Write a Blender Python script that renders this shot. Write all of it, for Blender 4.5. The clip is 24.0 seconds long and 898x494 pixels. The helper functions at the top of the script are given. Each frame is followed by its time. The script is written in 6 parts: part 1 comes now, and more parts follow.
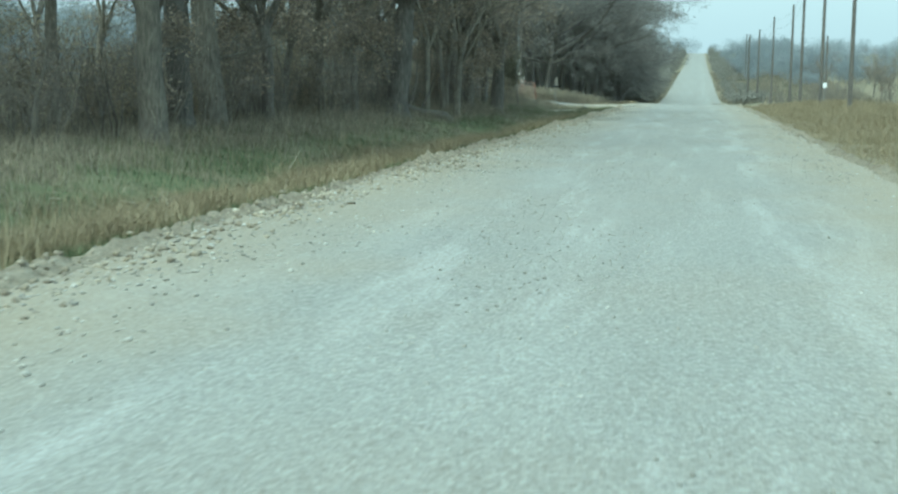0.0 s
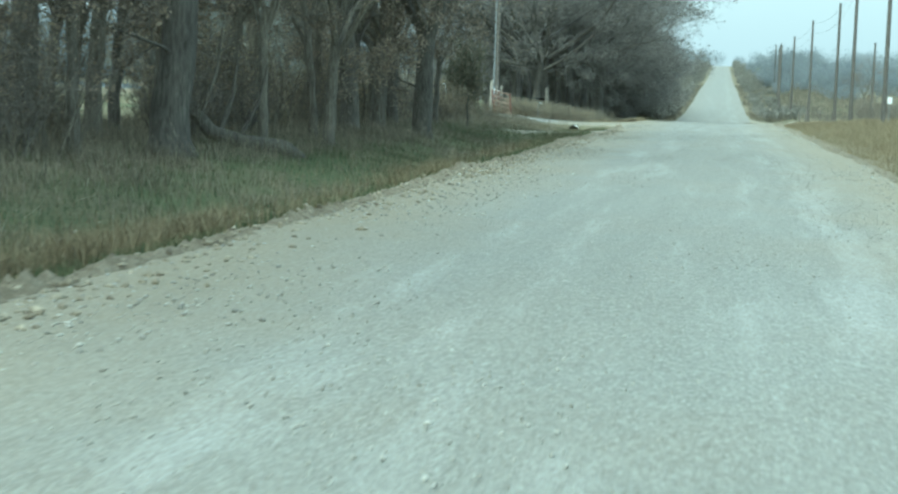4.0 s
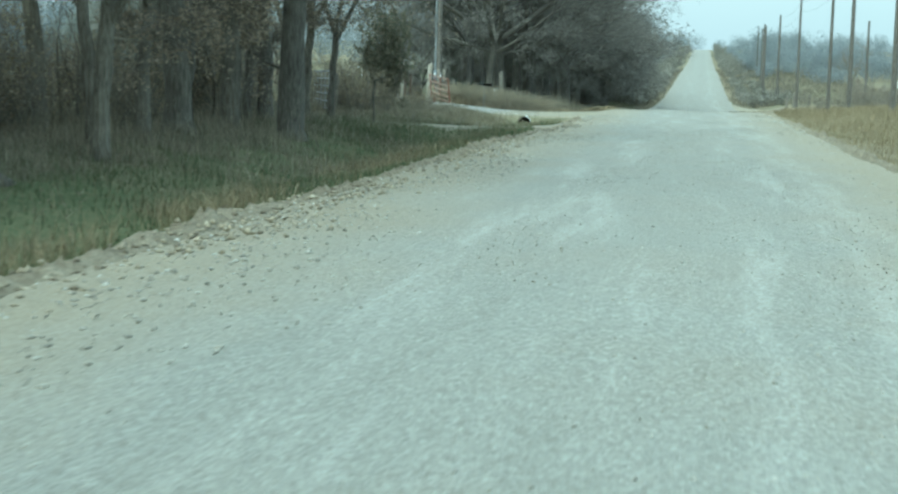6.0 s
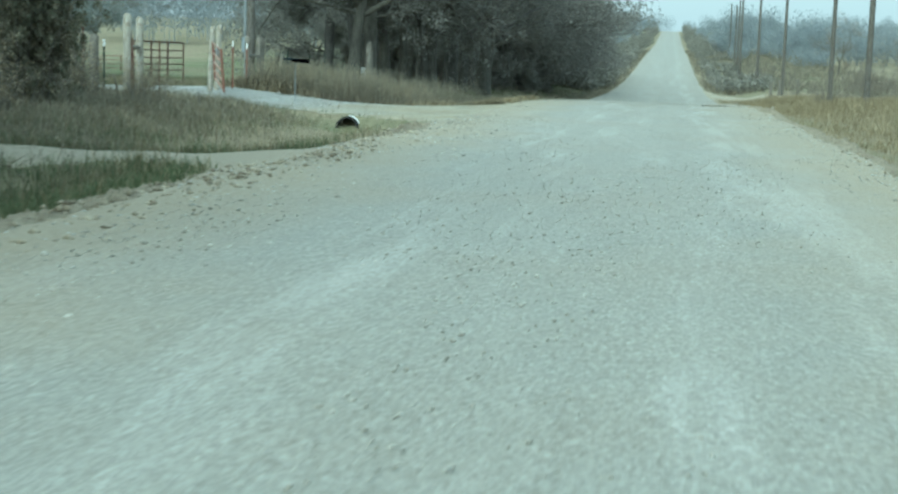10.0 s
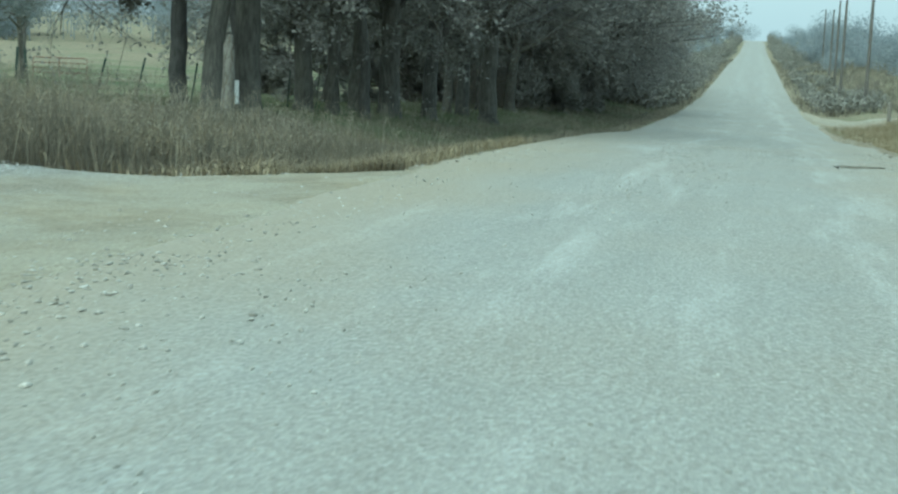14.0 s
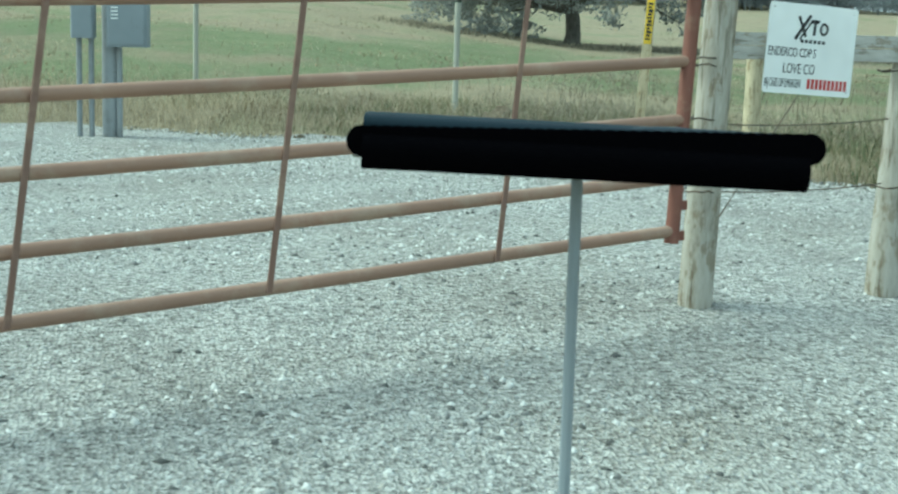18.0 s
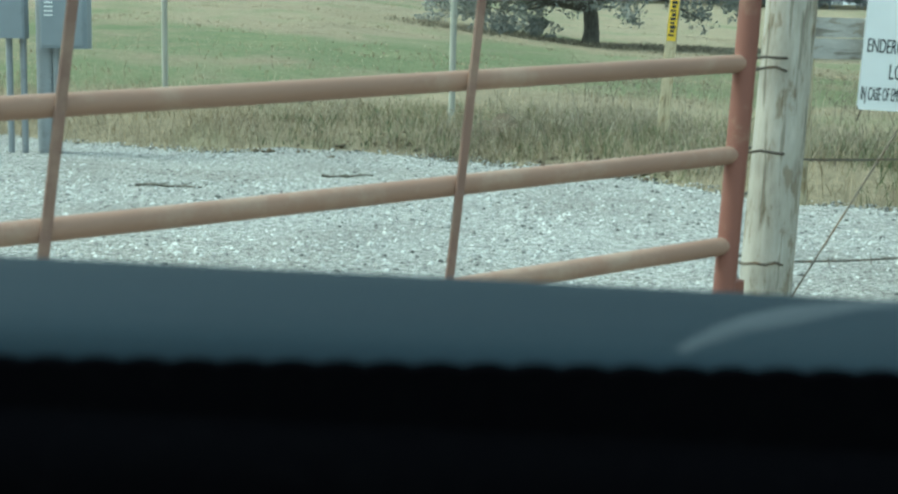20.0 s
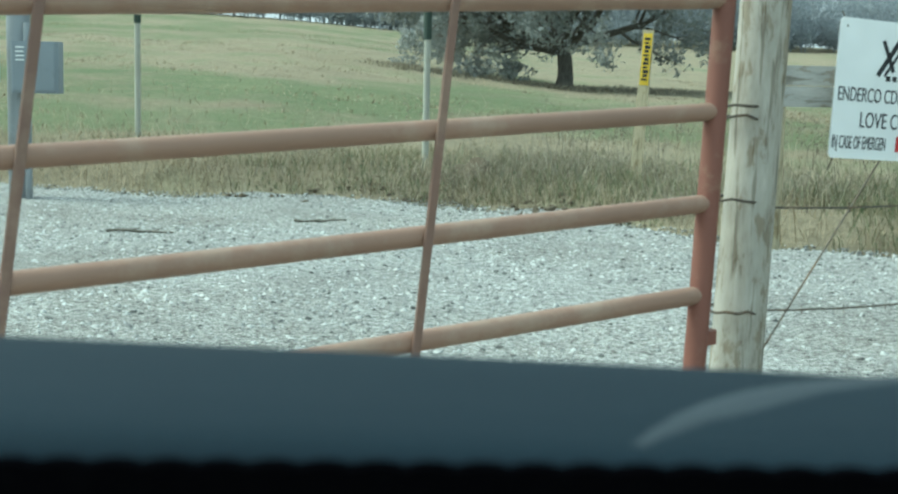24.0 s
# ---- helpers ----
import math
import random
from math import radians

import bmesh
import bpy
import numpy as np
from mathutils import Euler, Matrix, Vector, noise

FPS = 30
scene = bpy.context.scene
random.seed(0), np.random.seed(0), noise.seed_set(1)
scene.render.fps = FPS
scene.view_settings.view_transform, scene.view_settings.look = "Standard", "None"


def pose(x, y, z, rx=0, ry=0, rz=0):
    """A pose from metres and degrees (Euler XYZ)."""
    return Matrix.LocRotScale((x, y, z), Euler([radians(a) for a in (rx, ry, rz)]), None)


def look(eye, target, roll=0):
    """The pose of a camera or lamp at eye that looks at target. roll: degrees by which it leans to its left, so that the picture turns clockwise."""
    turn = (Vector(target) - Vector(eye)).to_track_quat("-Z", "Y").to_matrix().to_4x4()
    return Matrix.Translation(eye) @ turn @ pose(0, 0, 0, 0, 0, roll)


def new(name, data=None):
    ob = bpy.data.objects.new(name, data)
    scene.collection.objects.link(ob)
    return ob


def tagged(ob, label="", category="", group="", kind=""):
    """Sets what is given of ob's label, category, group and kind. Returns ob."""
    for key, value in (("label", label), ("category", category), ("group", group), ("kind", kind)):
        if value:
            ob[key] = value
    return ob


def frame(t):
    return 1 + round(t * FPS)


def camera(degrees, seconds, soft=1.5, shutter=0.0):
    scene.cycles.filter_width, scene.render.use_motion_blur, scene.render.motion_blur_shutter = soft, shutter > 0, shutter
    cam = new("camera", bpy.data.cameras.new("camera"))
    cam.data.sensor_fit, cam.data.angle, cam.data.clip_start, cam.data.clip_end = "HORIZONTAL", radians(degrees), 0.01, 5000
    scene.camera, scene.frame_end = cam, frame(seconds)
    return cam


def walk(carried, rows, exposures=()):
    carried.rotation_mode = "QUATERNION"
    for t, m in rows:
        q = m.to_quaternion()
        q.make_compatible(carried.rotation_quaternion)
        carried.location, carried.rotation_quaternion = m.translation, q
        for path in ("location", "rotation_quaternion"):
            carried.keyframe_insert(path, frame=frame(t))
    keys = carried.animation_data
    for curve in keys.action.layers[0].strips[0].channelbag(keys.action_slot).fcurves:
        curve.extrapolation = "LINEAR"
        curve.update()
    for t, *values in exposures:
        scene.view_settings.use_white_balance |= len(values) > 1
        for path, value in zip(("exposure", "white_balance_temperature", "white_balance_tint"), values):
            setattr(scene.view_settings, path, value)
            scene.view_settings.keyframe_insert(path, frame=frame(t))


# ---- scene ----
cam = camera(34.82, 24.0, 2.2, 0.3)
cam.data.dof.use_dof = True
cam.data.dof.focus_distance, cam.data.dof.aperture_fstop = 8.0, 8.5
PATH = [
    (0, (0.658, -48.448, 1.429), (0.325, -46.489, 1.198), 1.08),
    (0.5, (0.673, -45.608, 1.423), (0.335, -43.650, 1.197), 1.09),
    (1, (0.695, -42.765, 1.406), (0.352, -40.809, 1.170), 0.99),
    (1.5, (0.632, -39.887, 1.402), (0.274, -37.935, 1.159), 1.06),
    (3.5, (0.486, -27.964, 1.367), (0.129, -26.009, 1.138), 1.41),
    (4, (0.468, -24.927, 1.403), (0.105, -22.972, 1.187), 1.61),
    (4.5, (0.452, -21.814, 1.435), (0.091, -19.859, 1.213), 1.44),
    (5, (0.421, -18.616, 1.414), (0.074, -16.660, 1.184), 1.18),
    (5.5, (0.419, -15.552, 1.425), (0.075, -13.596, 1.188), 1.36),
    (6, (0.435, -12.436, 1.418), (0.098, -10.479, 1.183), 1.31),
    (6.5, (0.437, -9.217, 1.431), (0.112, -7.257, 1.201), 1.15),
    (7, (0.462, -5.968, 1.463), (0.140, -4.007, 1.241), 1.45),
    (7.5, (0.462, -2.658, 1.448), (0.139, -0.697, 1.221), 1.93),
    (8, (0.454, 0.598, 1.468), (0.133, 2.558, 1.230), 2.26),
    (8.5, (0.518, 3.755, 1.404), (0.204, 5.714, 1.148), 2.47),
    (9, (0.590, 6.919, 1.322), (0.289, 8.878, 1.054), 2.26),
    (9.5, (0.646, 10.117, 1.295), (0.348, 12.077, 1.028), 2.21),
    (10, (0.749, 13.184, 1.297), (0.456, 15.146, 1.037), 1.79),
    (10.5, (0.828, 16.262, 1.312), (0.543, 18.225, 1.062), 1.45),
    (12.5, (0.726, 29.433, 1.428), (0.394, 31.391, 1.199), 2.18),
    (12.6, (0.732, 30.009, 1.420), (0.396, 31.967, 1.186), 2.77),
    (13, (0.597, 32.239, 1.406), (0.248, 34.193, 1.164), 2.07),
    (13.5, (0.509, 34.865, 1.412), (0.132, 36.813, 1.163), 2.30),
    (14, (0.411, 37.324, 1.461), (0.012, 39.267, 1.207), 2.54),
    (14.5, (0.240, 39.766, 1.443), (-0.181, 41.704, 1.178), 2.44),
    (15, (-0.169, 42.182, 1.404), (-0.694, 44.093, 1.138), 2.54),
    (15.5, (-0.789, 44.288, 1.409), (-1.517, 46.131, 1.139), 2.23),
    (15.8, (-1.288, 45.350, 1.400), (-2.212, 47.104, 1.134), 2.08),
    (16, (-1.683, 45.998, 1.353), (-2.753, 47.667, 1.091), 2.55),
    (16.5, (-3.031, 47.282, 1.408), (-4.466, 48.650, 1.143), 1.91),
    (16.8, (-3.894, 47.707, 1.410), (-5.526, 48.829, 1.132), 2.05),
    (17, (-4.412, 47.919, 1.385), (-6.155, 48.858, 1.101), 1.86),
    (17.3, (-5.076, 48.142, 1.443), (-6.926, 48.842, 1.149), 1.84),
    (17.5, (-5.398, 48.255, 1.425), (-7.301, 48.802, 1.145), 1.74),
    (19.5, (-7.854, 49.164, 1.338), (-9.777, 49.605, 1.011), 1.60),
    (20, (-8.075, 49.265, 1.339), (-9.997, 49.723, 1.031), 1.30),
    (20.5, (-8.112, 49.288, 1.348), (-10.034, 49.757, 1.060), 1.18),
    (21, (-8.113, 49.288, 1.353), (-10.037, 49.765, 1.087), 1.19),
    (21.5, (-8.112, 49.289, 1.353), (-10.037, 49.770, 1.100), 1.18),
    (22, (-8.116, 49.289, 1.354), (-10.041, 49.773, 1.107), 1.24),
    (22.5, (-8.115, 49.289, 1.354), (-10.039, 49.776, 1.110), 1.23),
    (23, (-8.115, 49.290, 1.354), (-10.039, 49.778, 1.110), 1.23),
    (23.5, (-8.115, 49.289, 1.352), (-10.039, 49.780, 1.106), 1.24),
    (24, (-8.114, 49.289, 1.353), (-10.036, 49.781, 1.104), 1.28),
]

# ---- light ----
walk(cam, [(t, look(eye, target, roll)) for t, eye, target, roll in PATH],
     exposures=[(0.0, 0.9, 5050, -22), (4.0, 1.02, 5050, -22), (7.0, 0.98, 5050, -22), (10.0, 0.9, 5050, -22), (14.0, 0.76, 5050, -22), (15.2, 0.78, 5100, -22), (16.0, 1.1, 5200, -21), (17.0, 1.1, 5300, -20), (20.0, 1.2, 5350, -18), (24.0, 1.17, 5400, -17)])
SUN_EL, SUN_AZ = 48.0, 200.0
world = bpy.data.worlds.new("overcast_sky")
scene.world = world
world.use_nodes = True
wn = world.node_tree.nodes
wl = world.node_tree.links
sky = wn.new("ShaderNodeTexSky")
sky.sky_type = "NISHITA"
sky.sun_disc = False
sky.sun_elevation = radians(SUN_EL)
sky.sun_rotation = radians(SUN_AZ)
sky.air_density, sky.dust_density, sky.ozone_density = 1.6, 6.0, 1.0
veil = wn.new("ShaderNodeMixRGB")
veil.inputs["Fac"].default_value = 0.55
veil.inputs["Color2"].default_value = (7.0, 7.2, 7.4, 1)
wl.new(sky.outputs["Color"], veil.inputs["Color1"])
wl.new(veil.outputs["Color"], wn["Background"].inputs["Color"])
wn["Background"].inputs["Strength"].default_value = 0.096
sun = new("sun", bpy.data.lights.new("sun", "SUN"))
sun.data.energy, sun.data.angle, sun.data.color = 1.15, radians(24), (1.0, 0.97, 0.92)
sun.matrix_world = look((0, 0, 0), (-math.sin(radians(SUN_AZ)) * math.cos(radians(SUN_EL)),
                                    -math.cos(radians(SUN_AZ)) * math.cos(radians(SUN_EL)), -math.sin(radians(SUN_EL))))


# ---- materials ----
def nodes_of(name):
    m = bpy.data.materials.new(name)
    m.use_nodes = True
    return m, m.node_tree.nodes, m.node_tree.links, m.node_tree.nodes["Principled BSDF"]


def ramp(n, stops):
    r = n.new("ShaderNodeValToRGB")
    e = r.color_ramp.elements
    while len(e) < len(stops):
        e.new(0.5)
    for el, (p, c) in zip(e, stops):
        el.position, el.color = p, (*c, 1)
    return r


def tex_noise(n, l, src, scale, detail=5.0, rough=0.6):
    t = n.new("ShaderNodeTexNoise")
    t.inputs["Scale"].default_value = scale
    t.inputs["Detail"].default_value = detail
    t.inputs["Roughness"].default_value = rough
    if src is not None:
        l.new(src, t.inputs["Vector"])
    return t


def stretched(n, l, sx, sy, sz):
    tc = n.new("ShaderNodeTexCoord")
    mp = n.new("ShaderNodeMapping")
    mp.inputs["Scale"].default_value = (sx, sy, sz)
    l.new(tc.outputs["Object"], mp.inputs["Vector"])
    return mp.outputs["Vector"]


def mix(n, l, fac, a, b, mode="MIX"):
    m = n.new("ShaderNodeMixRGB")
    m.blend_type = mode
    for sock, v in ((m.inputs["Fac"], fac), (m.inputs["Color1"], a), (m.inputs["Color2"], b)):
        if isinstance(v, (int, float)):
            sock.default_value = v
        elif isinstance(v, tuple):
            sock.default_value = (*v, 1)
        else:
            l.new(v, sock)
    return m.outputs["Color"]


def bump(n, l, bs, height, strength, dist):
    b = n.new("ShaderNodeBump")
    b.inputs["Strength"].default_value, b.inputs["Distance"].default_value = strength, dist
    l.new(height, b.inputs["Height"])
    l.new(b.outputs["Normal"], bs.inputs["Normal"])


def mat_gravel(name, light, mid, dark, tan, stone=55.0, zone=""):
    m, n, l, bs = nodes_of(name)
    v = stretched(n, l, 1, 1, 1)
    big = tex_noise(n, l, v, 0.35, 3)
    streak = tex_noise(n, l, stretched(n, l, 1.6, 0.16, 1), 1.0, 4)
    fine = tex_noise(n, l, v, 38, 4, 0.7)
    vor = n.new("ShaderNodeTexVoronoi")
    vor.inputs["Scale"].default_value = stone
    l.new(v, vor.inputs["Vector"])
    base = ramp(n, [(0.3, mid), (0.7, light)])
    l.new(streak.outputs["Fac"], base.inputs["Fac"])
    patch = ramp(n, [(0.42, (0, 0, 0)), (0.68, (1, 1, 1))])
    l.new(big.outputs["Fac"], patch.inputs["Fac"])
    c = mix(n, l, patch.outputs["Color"], base.outputs["Color"], tan)
    worn = tex_noise(n, l, stretched(n, l, 1.2, 0.13, 1), 1.3, 6, 0.7)
    wr = ramp(n, [(0.54, (0, 0, 0)), (0.66, (0.42, 0.42, 0.42))])
    wear = worn.outputs["Fac"]
    if zone == "X":
        wx = n.new("ShaderNodeSeparateXYZ")
        l.new(v, wx.inputs["Vector"])
        rut = n.new("ShaderNodeFloatCurve")
        for p, q in ((0.30, 0.42), (0.40, 0.66), (0.50, 0.40), (0.60, 0.45), (0.69, 0.85), (0.77, 0.45)):
            rut.mapping.curves[0].points.new(p, q)
        rut.mapping.curves[0].points[0].location = (0, 0.36)
        rut.mapping.curves[0].points[-1].location = (1, 0.36)
        rut.mapping.update()
        span = n.new("ShaderNodeMapRange")
        span.inputs["From Min"].default_value, span.inputs["From Max"].default_value = -5.0, 5.0
        l.new(wx.outputs["X"], span.inputs["Value"])
        l.new(span.outputs["Result"], rut.inputs["Value"])
        push = n.new("ShaderNodeMath")
        push.operation = "MULTIPLY_ADD"
        push.inputs[1].default_value = 0.22
        push.inputs[2].default_value = -0.11
        l.new(rut.outputs["Value"], push.inputs[0])
        lift = n.new("ShaderNodeMath")
        l.new(worn.outputs["Fac"], lift.inputs[0])
        l.new(push.outputs[0], lift.inputs[1])
        wear = lift.outputs[0]
    l.new(wear, wr.inputs["Fac"])
    c = mix(n, l, wr.outputs["Color"], c, (0.56, 0.55, 0.50))
    per = ramp(n, [(0.16, dark), (0.36, mid), (0.6, light), (0.9, (0.66, 0.655, 0.61))])
    l.new(vor.outputs["Color"], per.inputs["Fac"])
    c = mix(n, l, 0.27 if zone == "X" else 0.68, c, per.outputs["Color"])
    if zone == "JUNCTION":
        tc = n.new("ShaderNodeTexCoord")
        sx = n.new("ShaderNodeSeparateXYZ")
        l.new(tc.outputs["Object"], sx.inputs["Vector"])
        wob = n.new("ShaderNodeMath")
        wob.operation = "MULTIPLY_ADD"
        wob.inputs[1].default_value = 5.0
        l.new(big.outputs["Fac"], wob.inputs[0])
        l.new(sx.outputs["X"], wob.inputs[2])
        mr = n.new("ShaderNodeMapRange")
        mr.inputs["From Min"].default_value, mr.inputs["From Max"].default_value = -7.5, -3.5
        mr.inputs["To Max"].default_value = 0.88
        l.new(wob.outputs[0], mr.inputs["Value"])
        sand = mix(n, l, patch.outputs["Color"], (0.45, 0.407, 0.298), (0.425, 0.365, 0.245))
        c = mix(n, l, mr.outputs["Result"], c, sand)
    if zone == "X":
        tc = n.new("ShaderNodeTexCoord")
        sx = n.new("ShaderNodeSeparateXYZ")
        l.new(tc.outputs["Object"], sx.inputs["Vector"])
        off = n.new("ShaderNodeMath")
        off.operation = "ADD"
        off.inputs[1].default_value = 0.1
        l.new(sx.outputs["X"], off.inputs[0])
        ab = n.new("ShaderNodeMath")
        ab.operation = "ABSOLUTE"
        l.new(off.outputs[0], ab.inputs[0])
        wob = n.new("ShaderNodeMath")
        wob.operation = "MULTIPLY_ADD"
        wob.inputs[1].default_value = 1.6
        l.new(big.outputs["Fac"], wob.inputs[0])
        l.new(ab.outputs[0], wob.inputs[2])
        mr = n.new("ShaderNodeMapRange")
        mr.inputs["From Min"].default_value, mr.inputs["From Max"].default_value = 2.3, 4.1
        mr.inputs["To Max"].default_value = 0.8
        l.new(wob.outputs[0], mr.inputs["Value"])
        away = n.new("ShaderNodeMath")
        away.operation = "ADD"
        away.inputs[1].default_value = -50.0
        l.new(sx.outputs["Y"], away.inputs[0])
        aa = n.new("ShaderNodeMath")
        aa.operation = "ABSOLUTE"
        l.new(away.outputs[0], aa.inputs[0])
        fade = n.new("ShaderNodeMapRange")
        fade.inputs["From Min"].default_value, fade.inputs["From Max"].default_value = 4.0, 9.0
        fade.inputs["To Min"].default_value = 0.9
        l.new(aa.outputs[0], fade.inputs["Value"])
        amt = n.new("ShaderNodeMath")
        amt.operation = "MULTIPLY"
        l.new(mr.outputs["Result"], amt.inputs[0])
        l.new(fade.outputs["Result"], amt.inputs[1])
        far_off = n.new("ShaderNodeMapRange")
        far_off.inputs["From Min"].default_value, far_off.inputs["From Max"].default_value = 55.0, 95.0
        far_off.inputs["To Min"].default_value, far_off.inputs["To Max"].default_value = 1.0, 0.15
        l.new(sx.outputs["Y"], far_off.inputs["Value"])
        edge = n.new("ShaderNodeMath")
        edge.operation = "MULTIPLY"
        l.new(amt.outputs[0], edge.inputs[0])
        l.new(far_off.outputs["Result"], edge.inputs[1])
        c = mix(n, l, edge.outputs[0], c, (0.37, 0.322, 0.232))
    if zone == "JUNCTION":
        damp = ramp(n, [(0.36, (0.5, 0.48, 0.45)), (0.54, (1, 1, 1))])
        l.new(tex_noise(n, l, v, 0.75, 5, 0.65).outputs["Fac"], damp.inputs["Fac"])
        c = mix(n, l, 0.4, c, damp.outputs["Color"], "MULTIPLY")
    gr = ramp(n, [(0.34, (0.45, 0.45, 0.45)), (0.6, (1.12, 1.12, 1.12))])
    l.new(fine.outputs["Fac"], gr.inputs["Fac"])
    c = mix(n, l, 0.5 if zone == "X" else 0.75, c, gr.outputs["Color"], "MULTIPLY")
    l.new(c, bs.inputs["Base Color"])
    bs.inputs["Roughness"].default_value = 0.95
    bs.inputs["Specular IOR Level"].default_value = 0.15
    h = mix(n, l, 0.5, fine.outputs["Fac"], vor.outputs["Distance"])
    bump(n, l, bs, h, 0.45 if zone == "X" else 1.0, 0.03)
    return m


def mat_soil(name, straw, green=None, scale=0.5):
    """Dry ground; where the mesh has its "green" attribute, grass shows through in patches."""
    m, n, l, bs = nodes_of(name)
    v = stretched(n, l, 1, 1, 1)
    a, b, c3 = tex_noise(n, l, v, scale, 4), tex_noise(n, l, v, 7, 6, 0.75), tex_noise(n, l, v, 45, 4, 0.7)
    wide = tex_noise(n, l, stretched(n, l, 0.11, 0.15, 0.0), 1.0, 5, 0.65)
    s = mix(n, l, 0.5, mix(n, l, 0.5, a.outputs["Fac"], wide.outputs["Fac"]), b.outputs["Fac"])
    r = ramp(n, [(0.36, straw[0]), (0.46, straw[1]), (0.55, straw[2]), (0.66, straw[3])])
    l.new(s, r.inputs["Fac"])
    col = r.outputs["Color"]
    if green:
        gr = ramp(n, [(0.38, green[0]), (0.5, green[1]), (0.64, green[2])])
        l.new(s, gr.inputs["Fac"])
        at = n.new("ShaderNodeAttribute")
        at.attribute_name = "green"
        k = n.new("ShaderNodeMath")
        k.operation = "MULTIPLY_ADD"
        k.inputs[1].default_value = 6.0
        l.new(mix(n, l, 0.35, wide.outputs["Fac"], a.outputs["Fac"]), k.inputs[0])
        l.new(at.outputs["Fac"], k.inputs[2])
        mr = n.new("ShaderNodeMapRange")
        mr.inputs["From Min"].default_value, mr.inputs["From Max"].default_value = 3.1, 3.95
        l.new(k.outputs[0], mr.inputs["Value"])
        col = mix(n, l, mr.outputs["Result"], col, gr.outputs["Color"])
    g = ramp(n, [(0.3, (0.62, 0.62, 0.62)), (0.65, (1.15, 1.15, 1.15))])
    l.new(c3.outputs["Fac"], g.inputs["Fac"])
    l.new(mix(n, l, 0.8, col, g.outputs["Color"], "MULTIPLY"), bs.inputs["Base Color"])
    bs.inputs["Roughness"].default_value = 1.0
    bs.inputs["Specular IOR Level"].default_value = 0.05
    bump(n, l, bs, b.outputs["Fac"], 0.9, 0.06)
    return m


def mat_island(name, stops, rough=0.85, trans=0.0):
    """Each loose piece of the mesh takes its own tone."""
    m, n, l, bs = nodes_of(name)
    g = n.new("ShaderNodeNewGeometry")
    r = ramp(n, stops)
    l.new(g.outputs["Random Per Island"], r.inputs["Fac"])
    big = tex_noise(n, l, stretched(n, l, 1, 1, 1), 0.6, 2)
    t = ramp(n, [(0.3, (0.75, 0.75, 0.75)), (0.7, (1.15, 1.15, 1.15))])
    l.new(big.outputs["Fac"], t.inputs["Fac"])
    l.new(mix(n, l, 0.8, r.outputs["Color"], t.outputs["Color"], "MULTIPLY"), bs.inputs["Base Color"])
    bs.inputs["Roughness"].default_value = rough
    bs.inputs["Specular IOR Level"].default_value = 0.1
    if trans:
        thin_leaf = n.new("ShaderNodeBsdfTranslucent")
        l.new(bs.inputs["Base Color"].links[0].from_socket, thin_leaf.inputs["Color"])
        both = n.new("ShaderNodeMixShader")
        both.inputs[0].default_value = trans
        l.new(bs.outputs[0], both.inputs[1])
        l.new(thin_leaf.outputs[0], both.inputs[2])
        l.new(both.outputs[0], n["Material Output"].inputs["Surface"])
    return m


def mat_bark(name, a, b, c):
    m, n, l, bs = nodes_of(name)
    v = stretched(n, l, 9, 9, 1.6)
    t = tex_noise(n, l, v, 2.2, 6, 0.7)
    big = tex_noise(n, l, stretched(n, l, 1, 1, 1), 0.9, 3)
    r = ramp(n, [(0.32, a), (0.5, b), (0.68, c)])
    l.new(t.outputs["Fac"], r.inputs["Fac"])
    g = ramp(n, [(0.35, (0.7, 0.7, 0.7)), (0.65, (1.2, 1.2, 1.15))])
    l.new(big.outputs["Fac"], g.inputs["Fac"])
    oi = n.new("ShaderNodeObjectInfo")
    tone = ramp(n, [(0.0, (0.75, 0.75, 0.78)), (1.0, (1.25, 1.22, 1.15))])
    l.new(oi.outputs["Random"], tone.inputs["Fac"])
    c1 = mix(n, l, 0.8, r.outputs["Color"], g.outputs["Color"], "MULTIPLY")
    l.new(mix(n, l, 1.0, c1, tone.outputs["Color"], "MULTIPLY"), bs.inputs["Base Color"])
    bs.inputs["Roughness"].default_value = 0.95
    bs.inputs["Specular IOR Level"].default_value = 0.1
    bump(n, l, bs, t.outputs["Fac"], 0.9, 0.03)
    return m


